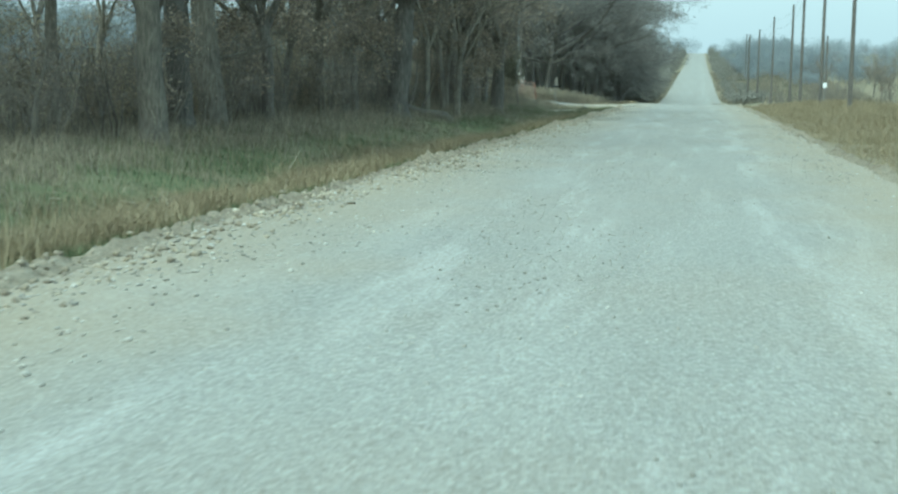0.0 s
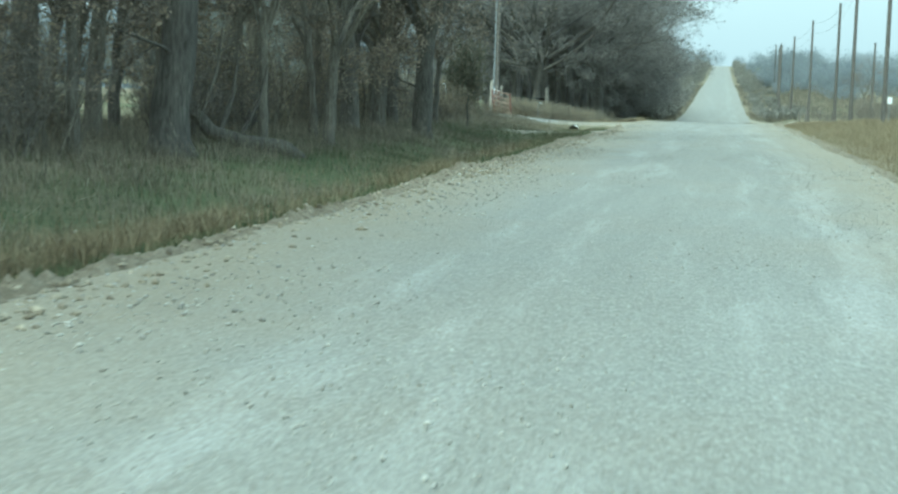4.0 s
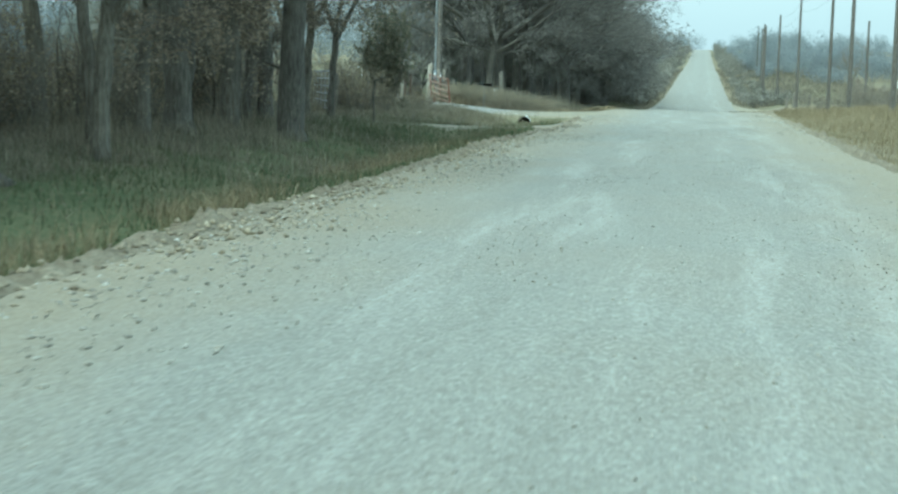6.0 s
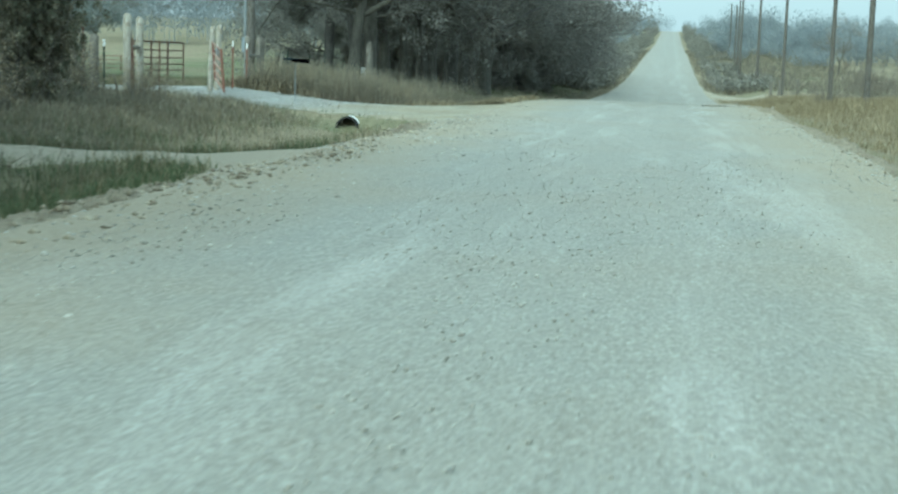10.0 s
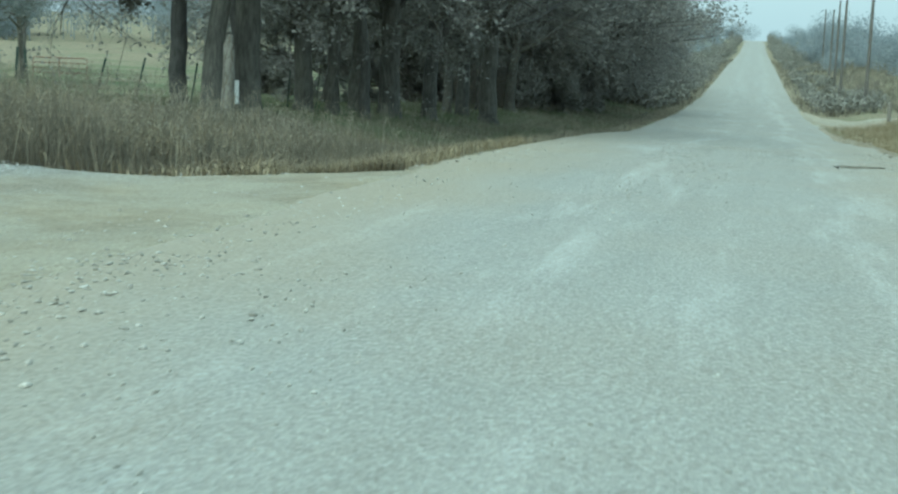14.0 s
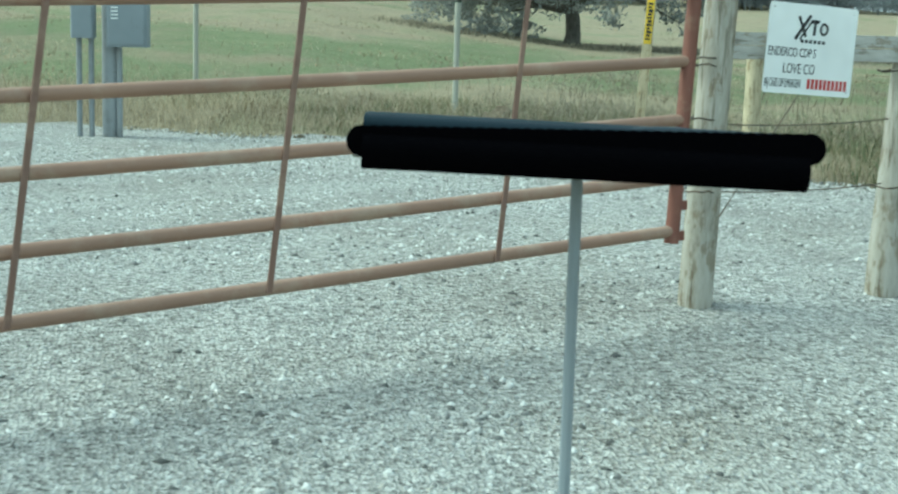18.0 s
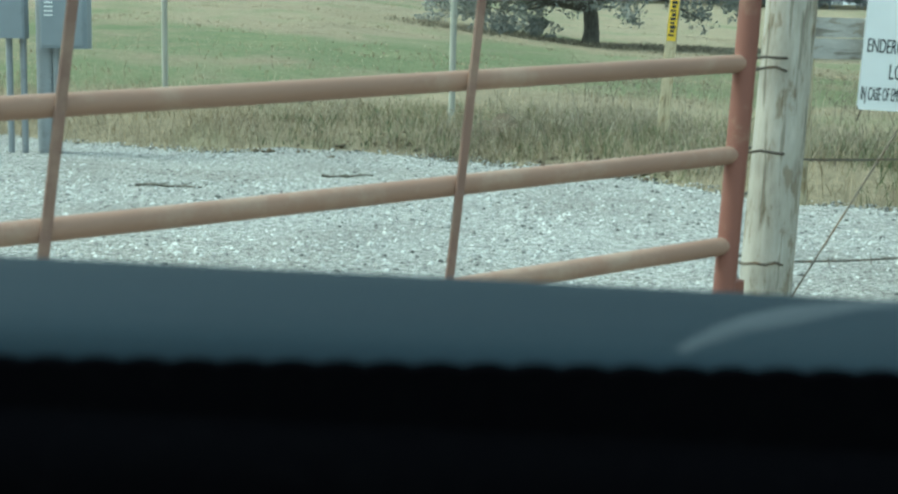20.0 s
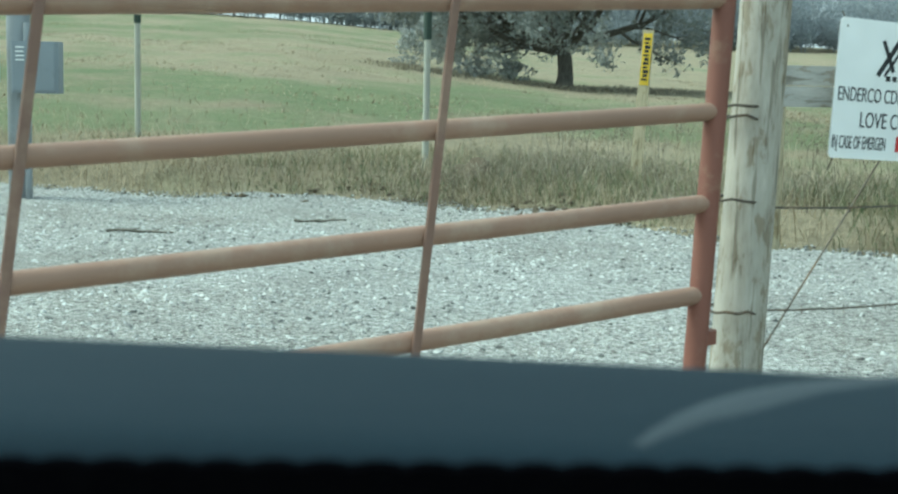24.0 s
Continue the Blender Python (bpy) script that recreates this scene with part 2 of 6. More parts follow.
def mat_wood(name, light, mid, dark, along="Z"):
    m, n, l, bs = nodes_of(name)
    grain = lambda a, b: stretched(n, l, a, b if along == "Y" else a, a if along == "Y" else b)
    v = grain(12, 2.6)
    t = tex_noise(n, l, v, 1.5, 7, 0.7)
    w = n.new("ShaderNodeTexWave")
    w.inputs["Scale"].default_value, w.inputs["Distortion"].default_value, w.inputs["Detail"].default_value = 3.0, 9.0, 3.0
    l.new(grain(3, 0.35), w.inputs["Vector"])
    st = tex_noise(n, l, grain(14, 5.0), 1.3, 5, 0.65)
    r = ramp(n, [(0.3, dark), (0.45, mid), (0.65, light)])
    l.new(t.outputs["Fac"], r.inputs["Fac"])
    wr = ramp(n, [(0.0, (0.7, 0.68, 0.64)), (0.3, (1, 1, 1))])
    l.new(w.outputs["Fac"], wr.inputs["Fac"])
    sr = ramp(n, [(0.42, (0.60, 0.54, 0.45)), (0.47, (0.95, 0.95, 0.95)), (0.62, (1.08, 1.08, 1.08))])
    l.new(st.outputs["Fac"], sr.inputs["Fac"])
    cr = ramp(n, [(0.36, (0.45, 0.42, 0.37)), (0.42, (1, 1, 1))])
    l.new(tex_noise(n, l, grain(30, 2.2), 1.5, 3).outputs["Fac"], cr.inputs["Fac"])
    c = mix(n, l, 0.12, r.outputs["Color"], wr.outputs["Color"], "MULTIPLY")
    c = mix(n, l, 0.75, c, cr.outputs["Color"], "MULTIPLY")
    l.new(mix(n, l, 0.8, c, sr.outputs["Color"], "MULTIPLY"), bs.inputs["Base Color"])
    bs.inputs["Roughness"].default_value = 0.9
    bs.inputs["Specular IOR Level"].default_value = 0.15
    bump(n, l, bs, t.outputs["Fac"], 0.8, 0.012)
    return m


def mat_paint(name, col, worn, rough=0.5, metal=0.0, amount=0.5, scale=9.0):
    m, n, l, bs = nodes_of(name)
    v = stretched(n, l, 1, 1, 1)
    t = tex_noise(n, l, v, scale, 6, 0.7)
    t2 = tex_noise(n, l, v, 1.7, 3)
    r = ramp(n, [(amount, (0, 0, 0)), (min(amount + 0.16, 1), (1, 1, 1))])
    l.new(t.outputs["Fac"], r.inputs["Fac"])
    c = mix(n, l, r.outputs["Color"], col, worn)
    g = ramp(n, [(0.3, (0.82, 0.82, 0.82)), (0.7, (1.1, 1.1, 1.1))])
    l.new(t2.outputs["Fac"], g.inputs["Fac"])
    l.new(mix(n, l, 0.8, c, g.outputs["Color"], "MULTIPLY"), bs.inputs["Base Color"])
    bs.inputs["Roughness"].default_value, bs.inputs["Metallic"].default_value = rough, metal
    bump(n, l, bs, t.outputs["Fac"], 0.25, 0.003)
    return m


ROAD = mat_gravel("limestone_gravel", (0.375, 0.367, 0.32), (0.305, 0.297, 0.256), (0.15, 0.14, 0.115), (0.335, 0.315, 0.262), 48, "X")
PAD = mat_gravel("crushed_stone", (0.455, 0.452, 0.415), (0.315, 0.313, 0.288), (0.075, 0.074, 0.068), (0.345, 0.325, 0.27), 62, "JUNCTION")
SOIL = mat_soil("grassy_soil", ((0.18, 0.152, 0.10), (0.25, 0.215, 0.145), (0.32, 0.275, 0.185), (0.38, 0.335, 0.235)), ((0.108, 0.13, 0.07), (0.148, 0.172, 0.092), (0.235, 0.232, 0.135)), 0.45)
BERM = mat_soil("clay_windrow", ((0.19, 0.16, 0.112), (0.265, 0.228, 0.163), (0.34, 0.30, 0.222), (0.43, 0.39, 0.30)), None, 5.0)
DUG = mat_soil("dug_soil", ((0.09, 0.07, 0.05), (0.14, 0.115, 0.08), (0.19, 0.16, 0.115), (0.25, 0.215, 0.16)), None, 3.0)
STONE = mat_island("loose_stone", [(0, (0.27, 0.255, 0.215)), (0.3, (0.36, 0.342, 0.29)), (0.8, (0.46, 0.44, 0.38)), (1, (0.60, 0.58, 0.51))])
CHIP = mat_island("stone_chips", [(0, (0.08, 0.08, 0.074)), (0.25, (0.22, 0.22, 0.205)), (0.6, (0.44, 0.44, 0.41)), (1, (0.66, 0.66, 0.62))])
CLOD = mat_island("clay_clods", [(0, (0.21, 0.18, 0.132)), (0.5, (0.33, 0.288, 0.207)), (1, (0.48, 0.43, 0.325))])
BARK = mat_bark("grey_bark", (0.095, 0.089, 0.076), (0.175, 0.164, 0.14), (0.275, 0.258, 0.222))
DARKBARK = mat_bark("dark_hedgerow_bark", (0.07, 0.067, 0.061), (0.115, 0.11, 0.10), (0.165, 0.156, 0.141))
TWIG = mat_island("bare_twigs", [(0, (0.16, 0.142, 0.118)), (0.6, (0.225, 0.20, 0.165)), (1, (0.29, 0.262, 0.22))])
DARKTWIG = mat_island("dark_hedgerow_twigs", [(0, (0.13, 0.124, 0.113)), (0.6, (0.17, 0.16, 0.143)), (1, (0.21, 0.196, 0.173))])
# Aerial haze is put into the base colour: pale blue-grey, not bark tones.
FARTWIG = mat_island("haze_pale_branches", [(0, (0.30, 0.325, 0.335)), (0.6, (0.335, 0.36, 0.368)), (1, (0.37, 0.394, 0.398))])
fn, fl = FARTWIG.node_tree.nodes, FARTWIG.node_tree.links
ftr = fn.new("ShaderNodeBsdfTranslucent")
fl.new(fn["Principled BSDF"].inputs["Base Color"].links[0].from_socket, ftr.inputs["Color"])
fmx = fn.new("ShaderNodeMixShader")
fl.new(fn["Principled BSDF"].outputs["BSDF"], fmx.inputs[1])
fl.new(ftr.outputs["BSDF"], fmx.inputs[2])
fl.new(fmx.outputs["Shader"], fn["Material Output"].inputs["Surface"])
# Brush brown, with the haze of distance mixed into its colour.
HAZEBRUSH = mat_island("haze_greyed_brush", [(0, (0.19, 0.186, 0.16)), (0.6, (0.245, 0.236, 0.20)), (1, (0.31, 0.292, 0.24))])
LEAF = mat_island("dry_leaves", [(0, (0.24, 0.20, 0.152)), (0.5, (0.34, 0.283, 0.212)), (1, (0.45, 0.38, 0.285))], 0.85, 0.4)
GREYLEAF = mat_island("grey_dead_foliage", [(0, (0.22, 0.212, 0.192)), (0.5, (0.27, 0.258, 0.232)), (1, (0.32, 0.303, 0.27))], 0.85, 0.4)
CEDAR = mat_island("cedar_needles", [(0, (0.125, 0.128, 0.09)), (0.6, (0.19, 0.188, 0.135)), (1, (0.31, 0.265, 0.19))], 0.85, 0.3)
OAKLEAF = mat_island("dull_green_leaves", [(0, (0.27, 0.29, 0.272)), (0.6, (0.335, 0.352, 0.33)), (1, (0.40, 0.405, 0.372))], 0.85, 0.4)
GREEN = mat_island("green_grass", [(0, (0.1, 0.125, 0.065)), (0.6, (0.152, 0.178, 0.095)), (1, (0.27, 0.24, 0.15))], 0.85, 0.3)
STRAW = mat_island("dry_grass", [(0, (0.19, 0.155, 0.10)), (0.5, (0.32, 0.27, 0.175)), (1, (0.46, 0.40, 0.285))], 0.85, 0.3)
BANKGRASS = mat_island("tan_bank_grass", [(0, (0.19, 0.155, 0.095)), (0.5, (0.29, 0.243, 0.15)), (1, (0.41, 0.345, 0.22))], 0.85, 0.2)
WEED = mat_island("dead_weeds", [(0, (0.15, 0.135, 0.1)), (0.5, (0.26, 0.232, 0.172)), (0.88, (0.375, 0.335, 0.245)), (1, (0.53, 0.48, 0.365))], 0.85, 0.35)
BRUSHWEED = mat_island("grey_brown_brush", [(0, (0.125, 0.11, 0.085)), (0.5, (0.205, 0.184, 0.14)), (0.9, (0.29, 0.262, 0.195)), (1, (0.42, 0.375, 0.28))], 0.85, 0.35)
POSTWOOD = mat_wood("weathered_post_wood", (0.47, 0.445, 0.385), (0.385, 0.358, 0.30), (0.235, 0.208, 0.165))
GREYWOOD = mat_wood("grey_weathered_wood", (0.30, 0.28, 0.24), (0.21, 0.195, 0.165), (0.09, 0.08, 0.065))
BEAMWOOD = mat_wood("pale_grey_split_wood", (0.52, 0.505, 0.465), (0.42, 0.405, 0.37), (0.21, 0.195, 0.17), "Y")
RUST = mat_paint("rusty_red_paint", (0.19, 0.075, 0.05), (0.25, 0.145, 0.095), 0.7, 0.0, 0.52, 7)
DARKRUST = mat_paint("dark_rusty_pipe", (0.10, 0.052, 0.036), (0.16, 0.105, 0.075), 0.75, 0.0, 0.5, 6)
STRAP = mat_paint("red_strap_paint", (0.185, 0.108, 0.078), (0.25, 0.165, 0.118), 0.65, 0.0, 0.5, 6)
PIPE = mat_paint("sun_faded_red_pipe", (0.285, 0.175, 0.12), (0.345, 0.245, 0.175), 0.62, 0.0, 0.5, 4)
GREENPOST = mat_paint("green_post_paint", (0.03, 0.05, 0.035), (0.12, 0.10, 0.07), 0.7, 0, 0.58, 12)
WIRE = mat_paint("rusty_wire", (0.11, 0.095, 0.075), (0.17, 0.11, 0.06), 0.6, 0.6)
WHITE = mat_paint("white_paint", (0.86, 0.87, 0.85), (0.74, 0.73, 0.69), 0.45, 0, 0.66, 6)
GALV = mat_paint("galvanised_grey", (0.30, 0.32, 0.33), (0.22, 0.23, 0.23), 0.5, 0.3, 0.5, 5)
BOXGREY = mat_paint("grey_box_paint", (0.24, 0.27, 0.29), (0.18, 0.19, 0.19), 0.5, 0, 0.6, 4)
POLEWOOD = mat_wood("utility_pole_wood", (0.20, 0.19, 0.17), (0.14, 0.13, 0.115), (0.07, 0.062, 0.05))
BLACKINK = mat_paint("black_ink", (0.015, 0.015, 0.017), (0.03, 0.03, 0.03), 0.6)
REDINK = mat_paint("red_ink", (0.48, 0.03, 0.03), (0.4, 0.05, 0.04), 0.6)
YELLOW = mat_paint("yellow_label", (0.75, 0.52, 0.03), (0.55, 0.42, 0.08), 0.5, 0, 0.68, 10)
LATH = mat_wood("pale_lath_wood", (0.55, 0.48, 0.32), (0.45, 0.39, 0.26), (0.25, 0.21, 0.14))
PALEPOST = mat_paint("pale_grey_post_paint", (0.40, 0.40, 0.335), (0.33, 0.32, 0.26), 0.7, 0, 0.55, 8)
PLASTIC = mat_paint("black_pipe_plastic", (0.012, 0.012, 0.013), (0.03, 0.03, 0.03), 0.6, 0, 0.6, 8)
DASH = mat_paint("blue_grey_vinyl", (0.0058, 0.0145, 0.0214), (0.007, 0.0166, 0.0243), 0.8, 0, 0.5, 140)
DASH.node_tree.nodes["Principled BSDF"].inputs["Specular IOR Level"].default_value = 0.15
# Black vinyl taken to near zero: the unlit shade is put into the colour.
DASHDARK = mat_paint("unlit_black_vinyl", (0.0015, 0.0015, 0.002), (0.002, 0.002, 0.0025), 1.0, 0, 0.5, 90)
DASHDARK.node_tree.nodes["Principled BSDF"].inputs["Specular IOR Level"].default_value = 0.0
# Paler vinyl tone that carries the brightness of the windscreen reflection.
DASHSHINE = mat_paint("reflection_pale_vinyl", (0.019, 0.029, 0.036), (0.021, 0.031, 0.038), 0.9, 0, 0.5, 60)
ROOF = mat_paint("grey_metal_roof", (0.35, 0.36, 0.37), (0.28, 0.28, 0.28), 0.5, 0.2)
HOUSEWALL = mat_paint("pale_siding", (0.62, 0.62, 0.60), (0.52, 0.52, 0.5), 0.7)
DARKGLASS = mat_paint("dark_window", (0.03, 0.035, 0.04), (0.04, 0.045, 0.05), 0.2)


# ---- mesh helpers ----
class Build:
    def __init__(self):
        self.v, self.f = [], []

    def tube(self, pts, radii, sides=8, caps=True, jitter=0.0, rng=None):
        pts = [Vector(p) for p in pts]
        base = len(self.v)
        ref = Vector((0.31, 0.17, 0.94))
        for i, p in enumerate(pts):
            d = (pts[min(i + 1, len(pts) - 1)] - pts[max(i - 1, 0)])
            d = d.normalized() if d.length > 1e-9 else Vector((0, 0, 1))
            a = d.cross(ref if abs(d.dot(ref)) < 0.93 else Vector((1, 0, 0))).normalized()
            b = d.cross(a)
            for k in range(sides):
                w = 2 * math.pi * k / sides
                r = radii[i] * (1 + (rng.uniform(-jitter, jitter) if jitter else 0))
                self.v.append(tuple(p + a * (r * math.cos(w)) + b * (r * math.sin(w))))
        for i in range(len(pts) - 1):
            for k in range(sides):
                q = (k + 1) % sides
                self.f.append((base + i * sides + k, base + i * sides + q, base + (i + 1) * sides + q, base + (i + 1) * sides + k))
        if caps:
            self.f.append(tuple(base + k for k in reversed(range(sides))))
            self.f.append(tuple(base + (len(pts) - 1) * sides + k for k in range(sides)))
        return self

    def box(self, c, size, m=None, bevel=0.0):
        """A box with chamfered long edges."""
        x, y, z = (s / 2 for s in size)
        b = min(bevel, x * 0.49, y * 0.49)
        ring = [(-x + b, -y), (x - b, -y), (x, -y + b), (x, y - b), (x - b, y), (-x + b, y), (-x, y - b), (-x, -y + b)] if b > 0 else [(-x, -y), (x, -y), (x, y), (-x, y)]
        base, n = len(self.v), len(ring)
        for zz in (-z, z):
            for px, py in ring:
                p = Vector((px, py, zz))
                p = (m @ p if m is not None else p) + Vector(c)
                self.v.append(tuple(p))
        for k in range(n):
            q = (k + 1) % n
            self.f.append((base + k, base + q, base + n + q, base + n + k))
        self.f.append(tuple(base + k for k in reversed(range(n))))
        self.f.append(tuple(base + n + k for k in range(n)))
        return self

    def mesh(self, name, smooth=True):
        me = bpy.data.meshes.new(name)
        me.from_pydata(self.v, [], self.f)
        if smooth:
            me.shade_smooth()
            me.set_sharp_from_angle(angle=radians(40))
        return me


def put(name, me, material, parent=None, label=""):
    if material is not None and not me.materials:
        me.materials.append(material)
    ob = new(name, me)
    if parent is not None:
        ob.parent = parent
    if label:
        ob["label"] = label
    return ob


def part(name, build, material, parent, label="", smooth=True):
    return put(name, build.mesh(name, smooth), material, parent, label)


def empty(name, m):
    ob = new(name)
    ob.empty_display_size = 0.2
    ob.matrix_world = m
    return ob


# ---- the lie of the land ----
PROFILE = [(-300, 0.6), (-100, 0.1), (-55, 0.0), (61, 0.0), (77, -0.3), (93, -0.8), (125, -0.95), (165, -0.53), (213, 0.8), (284, 3.2), (330, 4.3), (475, 8.6), (635, 15.4), (741, 18.6), (1200, 19.5), (3000, 20.0)]
LEFT = [(-60, 0.3), (-15.3, 0.3), (-11.5, 0.27), (-9.4, 0.10), (-7.8, -0.16), (-6.4, -0.42), (-5.05, -0.27), (-4.0, 0.0), (3.75, 0.0), (4.95, -0.22), (6.5, -0.32), (8.1, 0.0), (10.3, 0.2), (60, 0.3)]
FLAT = [(-60, 0.12), (-20, 0.12), (-12, 0.25), (-10.4, 0.14), (-8.6, -0.02), (-6.5, -0.07), (-5.0, -0.05), (-4.0, 0.0), (3.75, 0.0), (60, 0.0)]
DRIVE = [(-3.0, 40), (-4.4, 43.8), (-5.8, 46.4), (-8.6, 47.2), (-11, 46.6), (-11.8, 44.6), (-14, 43.6), (-18, 44.2), (-23.5, 46.6), (-22.1, 48.5), (-21.1, 50.2), (-20.8, 52.0), (-19.5, 52.8), (-18.3, 53.3), (-16.9, 53.8), (-16.3, 54.4), (-15, 54.8), (-13.4, 55.5), (-11.3, 54.05), (-10.2, 53.85), (-9.2, 53.7), (-8.2, 53.6), (-7.4, 53.55), (-6.8, 53.5), (-6.5, 53.8), (-6.35, 54.3), (-5.8, 54.75), (-5.3, 55.15), (-4.6, 55.55), (-4.25, 56.3), (-3.95, 58.2), (-3.8, 62), (-0.5, 61), (-0.5, 40)]
TRACK = [(-3.3, 25.6), (-4.4, 28.9), (-5.6, 29.8), (-7.9, 29.3), (-10.6, 28.6), (-15.3, 27.7), (-15.3, 29.6), (-10.6, 30.7), (-8.0, 31.3), (-5.5, 31.6), (-4.2, 32.5), (-3.3, 35.7)]


def lerp_table(table, q):
    a = np.array(table, float)
    return np.interp(q, a[:, 0], a[:, 1])


def hash01(i, j, s):
    h = np.sin(i * 127.1 + j * 311.7 + s * 74.7) * 43758.5453
    return h - np.floor(h)


def vnoise(x, y, s=0.0):
    """Smooth noise between 0 and 1."""
    x, y = np.asarray(x, float), np.asarray(y, float)
    i, j = np.floor(x), np.floor(y)
    u, v = x - i, y - j
    u, v = u * u * (3 - 2 * u), v * v * (3 - 2 * v)
    a, b = hash01(i, j, s), hash01(i + 1, j, s)
    c, d = hash01(i, j + 1, s), hash01(i + 1, j + 1, s)
    return (a * (1 - u) + b * u) * (1 - v) + (c * (1 - u) + d * u) * v


def inside_by(poly, x, y):
    """Metres inside the outline (negative outside)."""
    x, y = np.broadcast_arrays(np.asarray(x, float), np.asarray(y, float))
    far = np.full(x.shape, 1e9)
    ins = np.zeros(x.shape, bool)
    for (ax, ay), (bx, by) in zip(poly, poly[1:] + poly[:1]):
        dx, dy = bx - ax, by - ay
        t = np.clip(((x - ax) * dx + (y - ay) * dy) / (dx * dx + dy * dy), 0, 1)
        far = np.minimum(far, np.hypot(x - ax - t * dx, y - ay - t * dy))
        if ay != by:
            ins ^= ((ay > y) != (by > y)) & (x < dx * (y - ay) / (by - ay) + ax)
    return np.where(ins, far, -far)


def land(x, y):
    """Height of the ground."""
    x, y = np.broadcast_arrays(np.asarray(x, float), np.asarray(y, float))
    flat = np.clip((inside_by(DRIVE, x, y) + 0.9) / 0.9, 0, 1)
    flat = np.maximum(flat, np.clip((inside_by(TRACK, x, y) + 1.3) / 1.3, 0, 1))
    z = lerp_table(LEFT, x) * (1 - flat) + lerp_table(FLAT, x) * flat
    west = np.clip(-13 - x, 0, 400)
    hill = lerp_table([(0, 0), (10, 0.03), (27, 0.5), (40, 0.85), (60, 1.5), (100, 3.0), (180, 5.6), (260, 7.5), (400, 8.0)], west) * lerp_table([(-200, 0.6), (20, 1.1), (60, 1.1), (100, 1.0), (150, 0.95), (200, 0.3), (400, 0.1)], y)
    swale = lerp_table([(8, 0), (27, 0.4), (40, 0.7), (52, 0.95), (88, 1.25), (140, 0.8), (185, 0.5), (250, 0.0)], west) * np.clip(((y - 49) / (west + 5) - 0.14) / 0.2, 0, 1) * lerp_table([(60, 1), (110, 1), (160, 0.5), (200, 0)], y)
    z = z + hill - np.minimum(swale, hill * 0.85)
    off = np.clip((np.abs(x + 0.1) - 3.8) / 2.0, 0, 1) * (1 - flat)
    z = z + off * ((vnoise(x * 0.9, y * 0.9, 3) - 0.5) * 0.10 + (vnoise(x * 3.1, y * 3.1, 4) - 0.5) * 0.05)
    z = z + np.clip((np.abs(x) - 60) / 200, 0, 1) * (vnoise(x / 130, y / 130, 7) - 0.45) * 6
    return z + lerp_table(PROFILE, y)


def spread(a, b, step, far):
    mid = list(np.arange(a, b + 1e-6, step))
    lo, hi, s = [], [], step
    p, q = a, b
    while p > -far or q < far:
        s *= 1.16
        p, q = p - s, q + s
        if p > -far * 1.3:
            lo.append(p)
        if q < far * 1.3:
            hi.append(q)
    return np.array(lo[::-1] + mid + hi)


def sheet(name, xs, ys, height):
    gx, gy = np.meshgrid(xs, ys)
    gz = height(gx, gy)
    v = np.stack([gx.ravel(), gy.ravel(), gz.ravel()], 1)
    nx, ny = len(xs), len(ys)
    i = (np.arange(ny - 1)[:, None] * nx + np.arange(nx - 1)[None]).ravel()
    f = np.stack([i, i + 1, i + nx + 1, i + nx], 1)
    me = bpy.data.meshes.new(name)
    me.from_pydata(v.tolist(), [], f.tolist())
    me.shade_smooth()
    return me


def road_in(x, y):
    edge = (vnoise(y * 0.7, 0, 11) - 0.5) * 0.35 + (vnoise(y * 3.3, x * 2, 12) - 0.5) * 0.16
    return np.minimum(x + 4.0, 3.78 - x) + edge


def stone_cover(x, y):
    e = (vnoise(x * 1.3, y * 1.3, 21) - 0.5) * 0.5 + (vnoise(x * 5, y * 5, 22) - 0.5) * 0.15
    return np.maximum(np.maximum(road_in(x, y), inside_by(DRIVE, x, y) + e), inside_by(TRACK, x, y) + e)


def greenness(x, y):
    """How green the winter grass is, 0 to 1."""
    x, y = np.broadcast_arrays(np.asarray(x, float), np.asarray(y, float))
    sm = lambda q, a, b: np.clip((q - a) / (b - a), 0, 1)
    ditch = sm(x, -9.6, -8.2) * sm(-x, 3.9, 4.6) * sm(-y, -37, -33) * 0.75
    wood_field = sm(-x, 15, 17) * sm(-y, -44, -40) * 0.55
    pasture = sm(-x, 12.2, 13.2) * sm(x, -44, -38) * sm(y, 57 + (-x - 13) * 0.1, 60 + (-x - 13) * 0.1) * sm(-y, -135, -120)
    band = sm(-x, 25, 28) * sm(x, -56, -50) * 0.72 * sm(y, 40, 44)
    far_band = sm(-x, 80, 92) * sm(x, -190, -150) * 0.6 * sm(49 - y - 0.28 * (x + 8), -6, 6)
    hedge = sm(x, -13, -12) * sm(-x, 4.5, 6.5) * sm(y, 62, 66) * sm(-y, -150, -130) * 0.65
    verge = sm(-np.abs(np.abs(x) - 12), -8, -6) * sm(y, 120, 150) * 0.4
    patchy = ((vnoise(x / 9, y / 5, 91) - 0.5) * 0.7 + (vnoise(x / 3.1, y / 1.9, 93) - 0.5) * 0.5) * sm(-x, 13, 18)
    return np.clip(np.max([ditch, wood_field, pasture, band, far_band, hedge, verge], 0) + patchy, 0, 1)


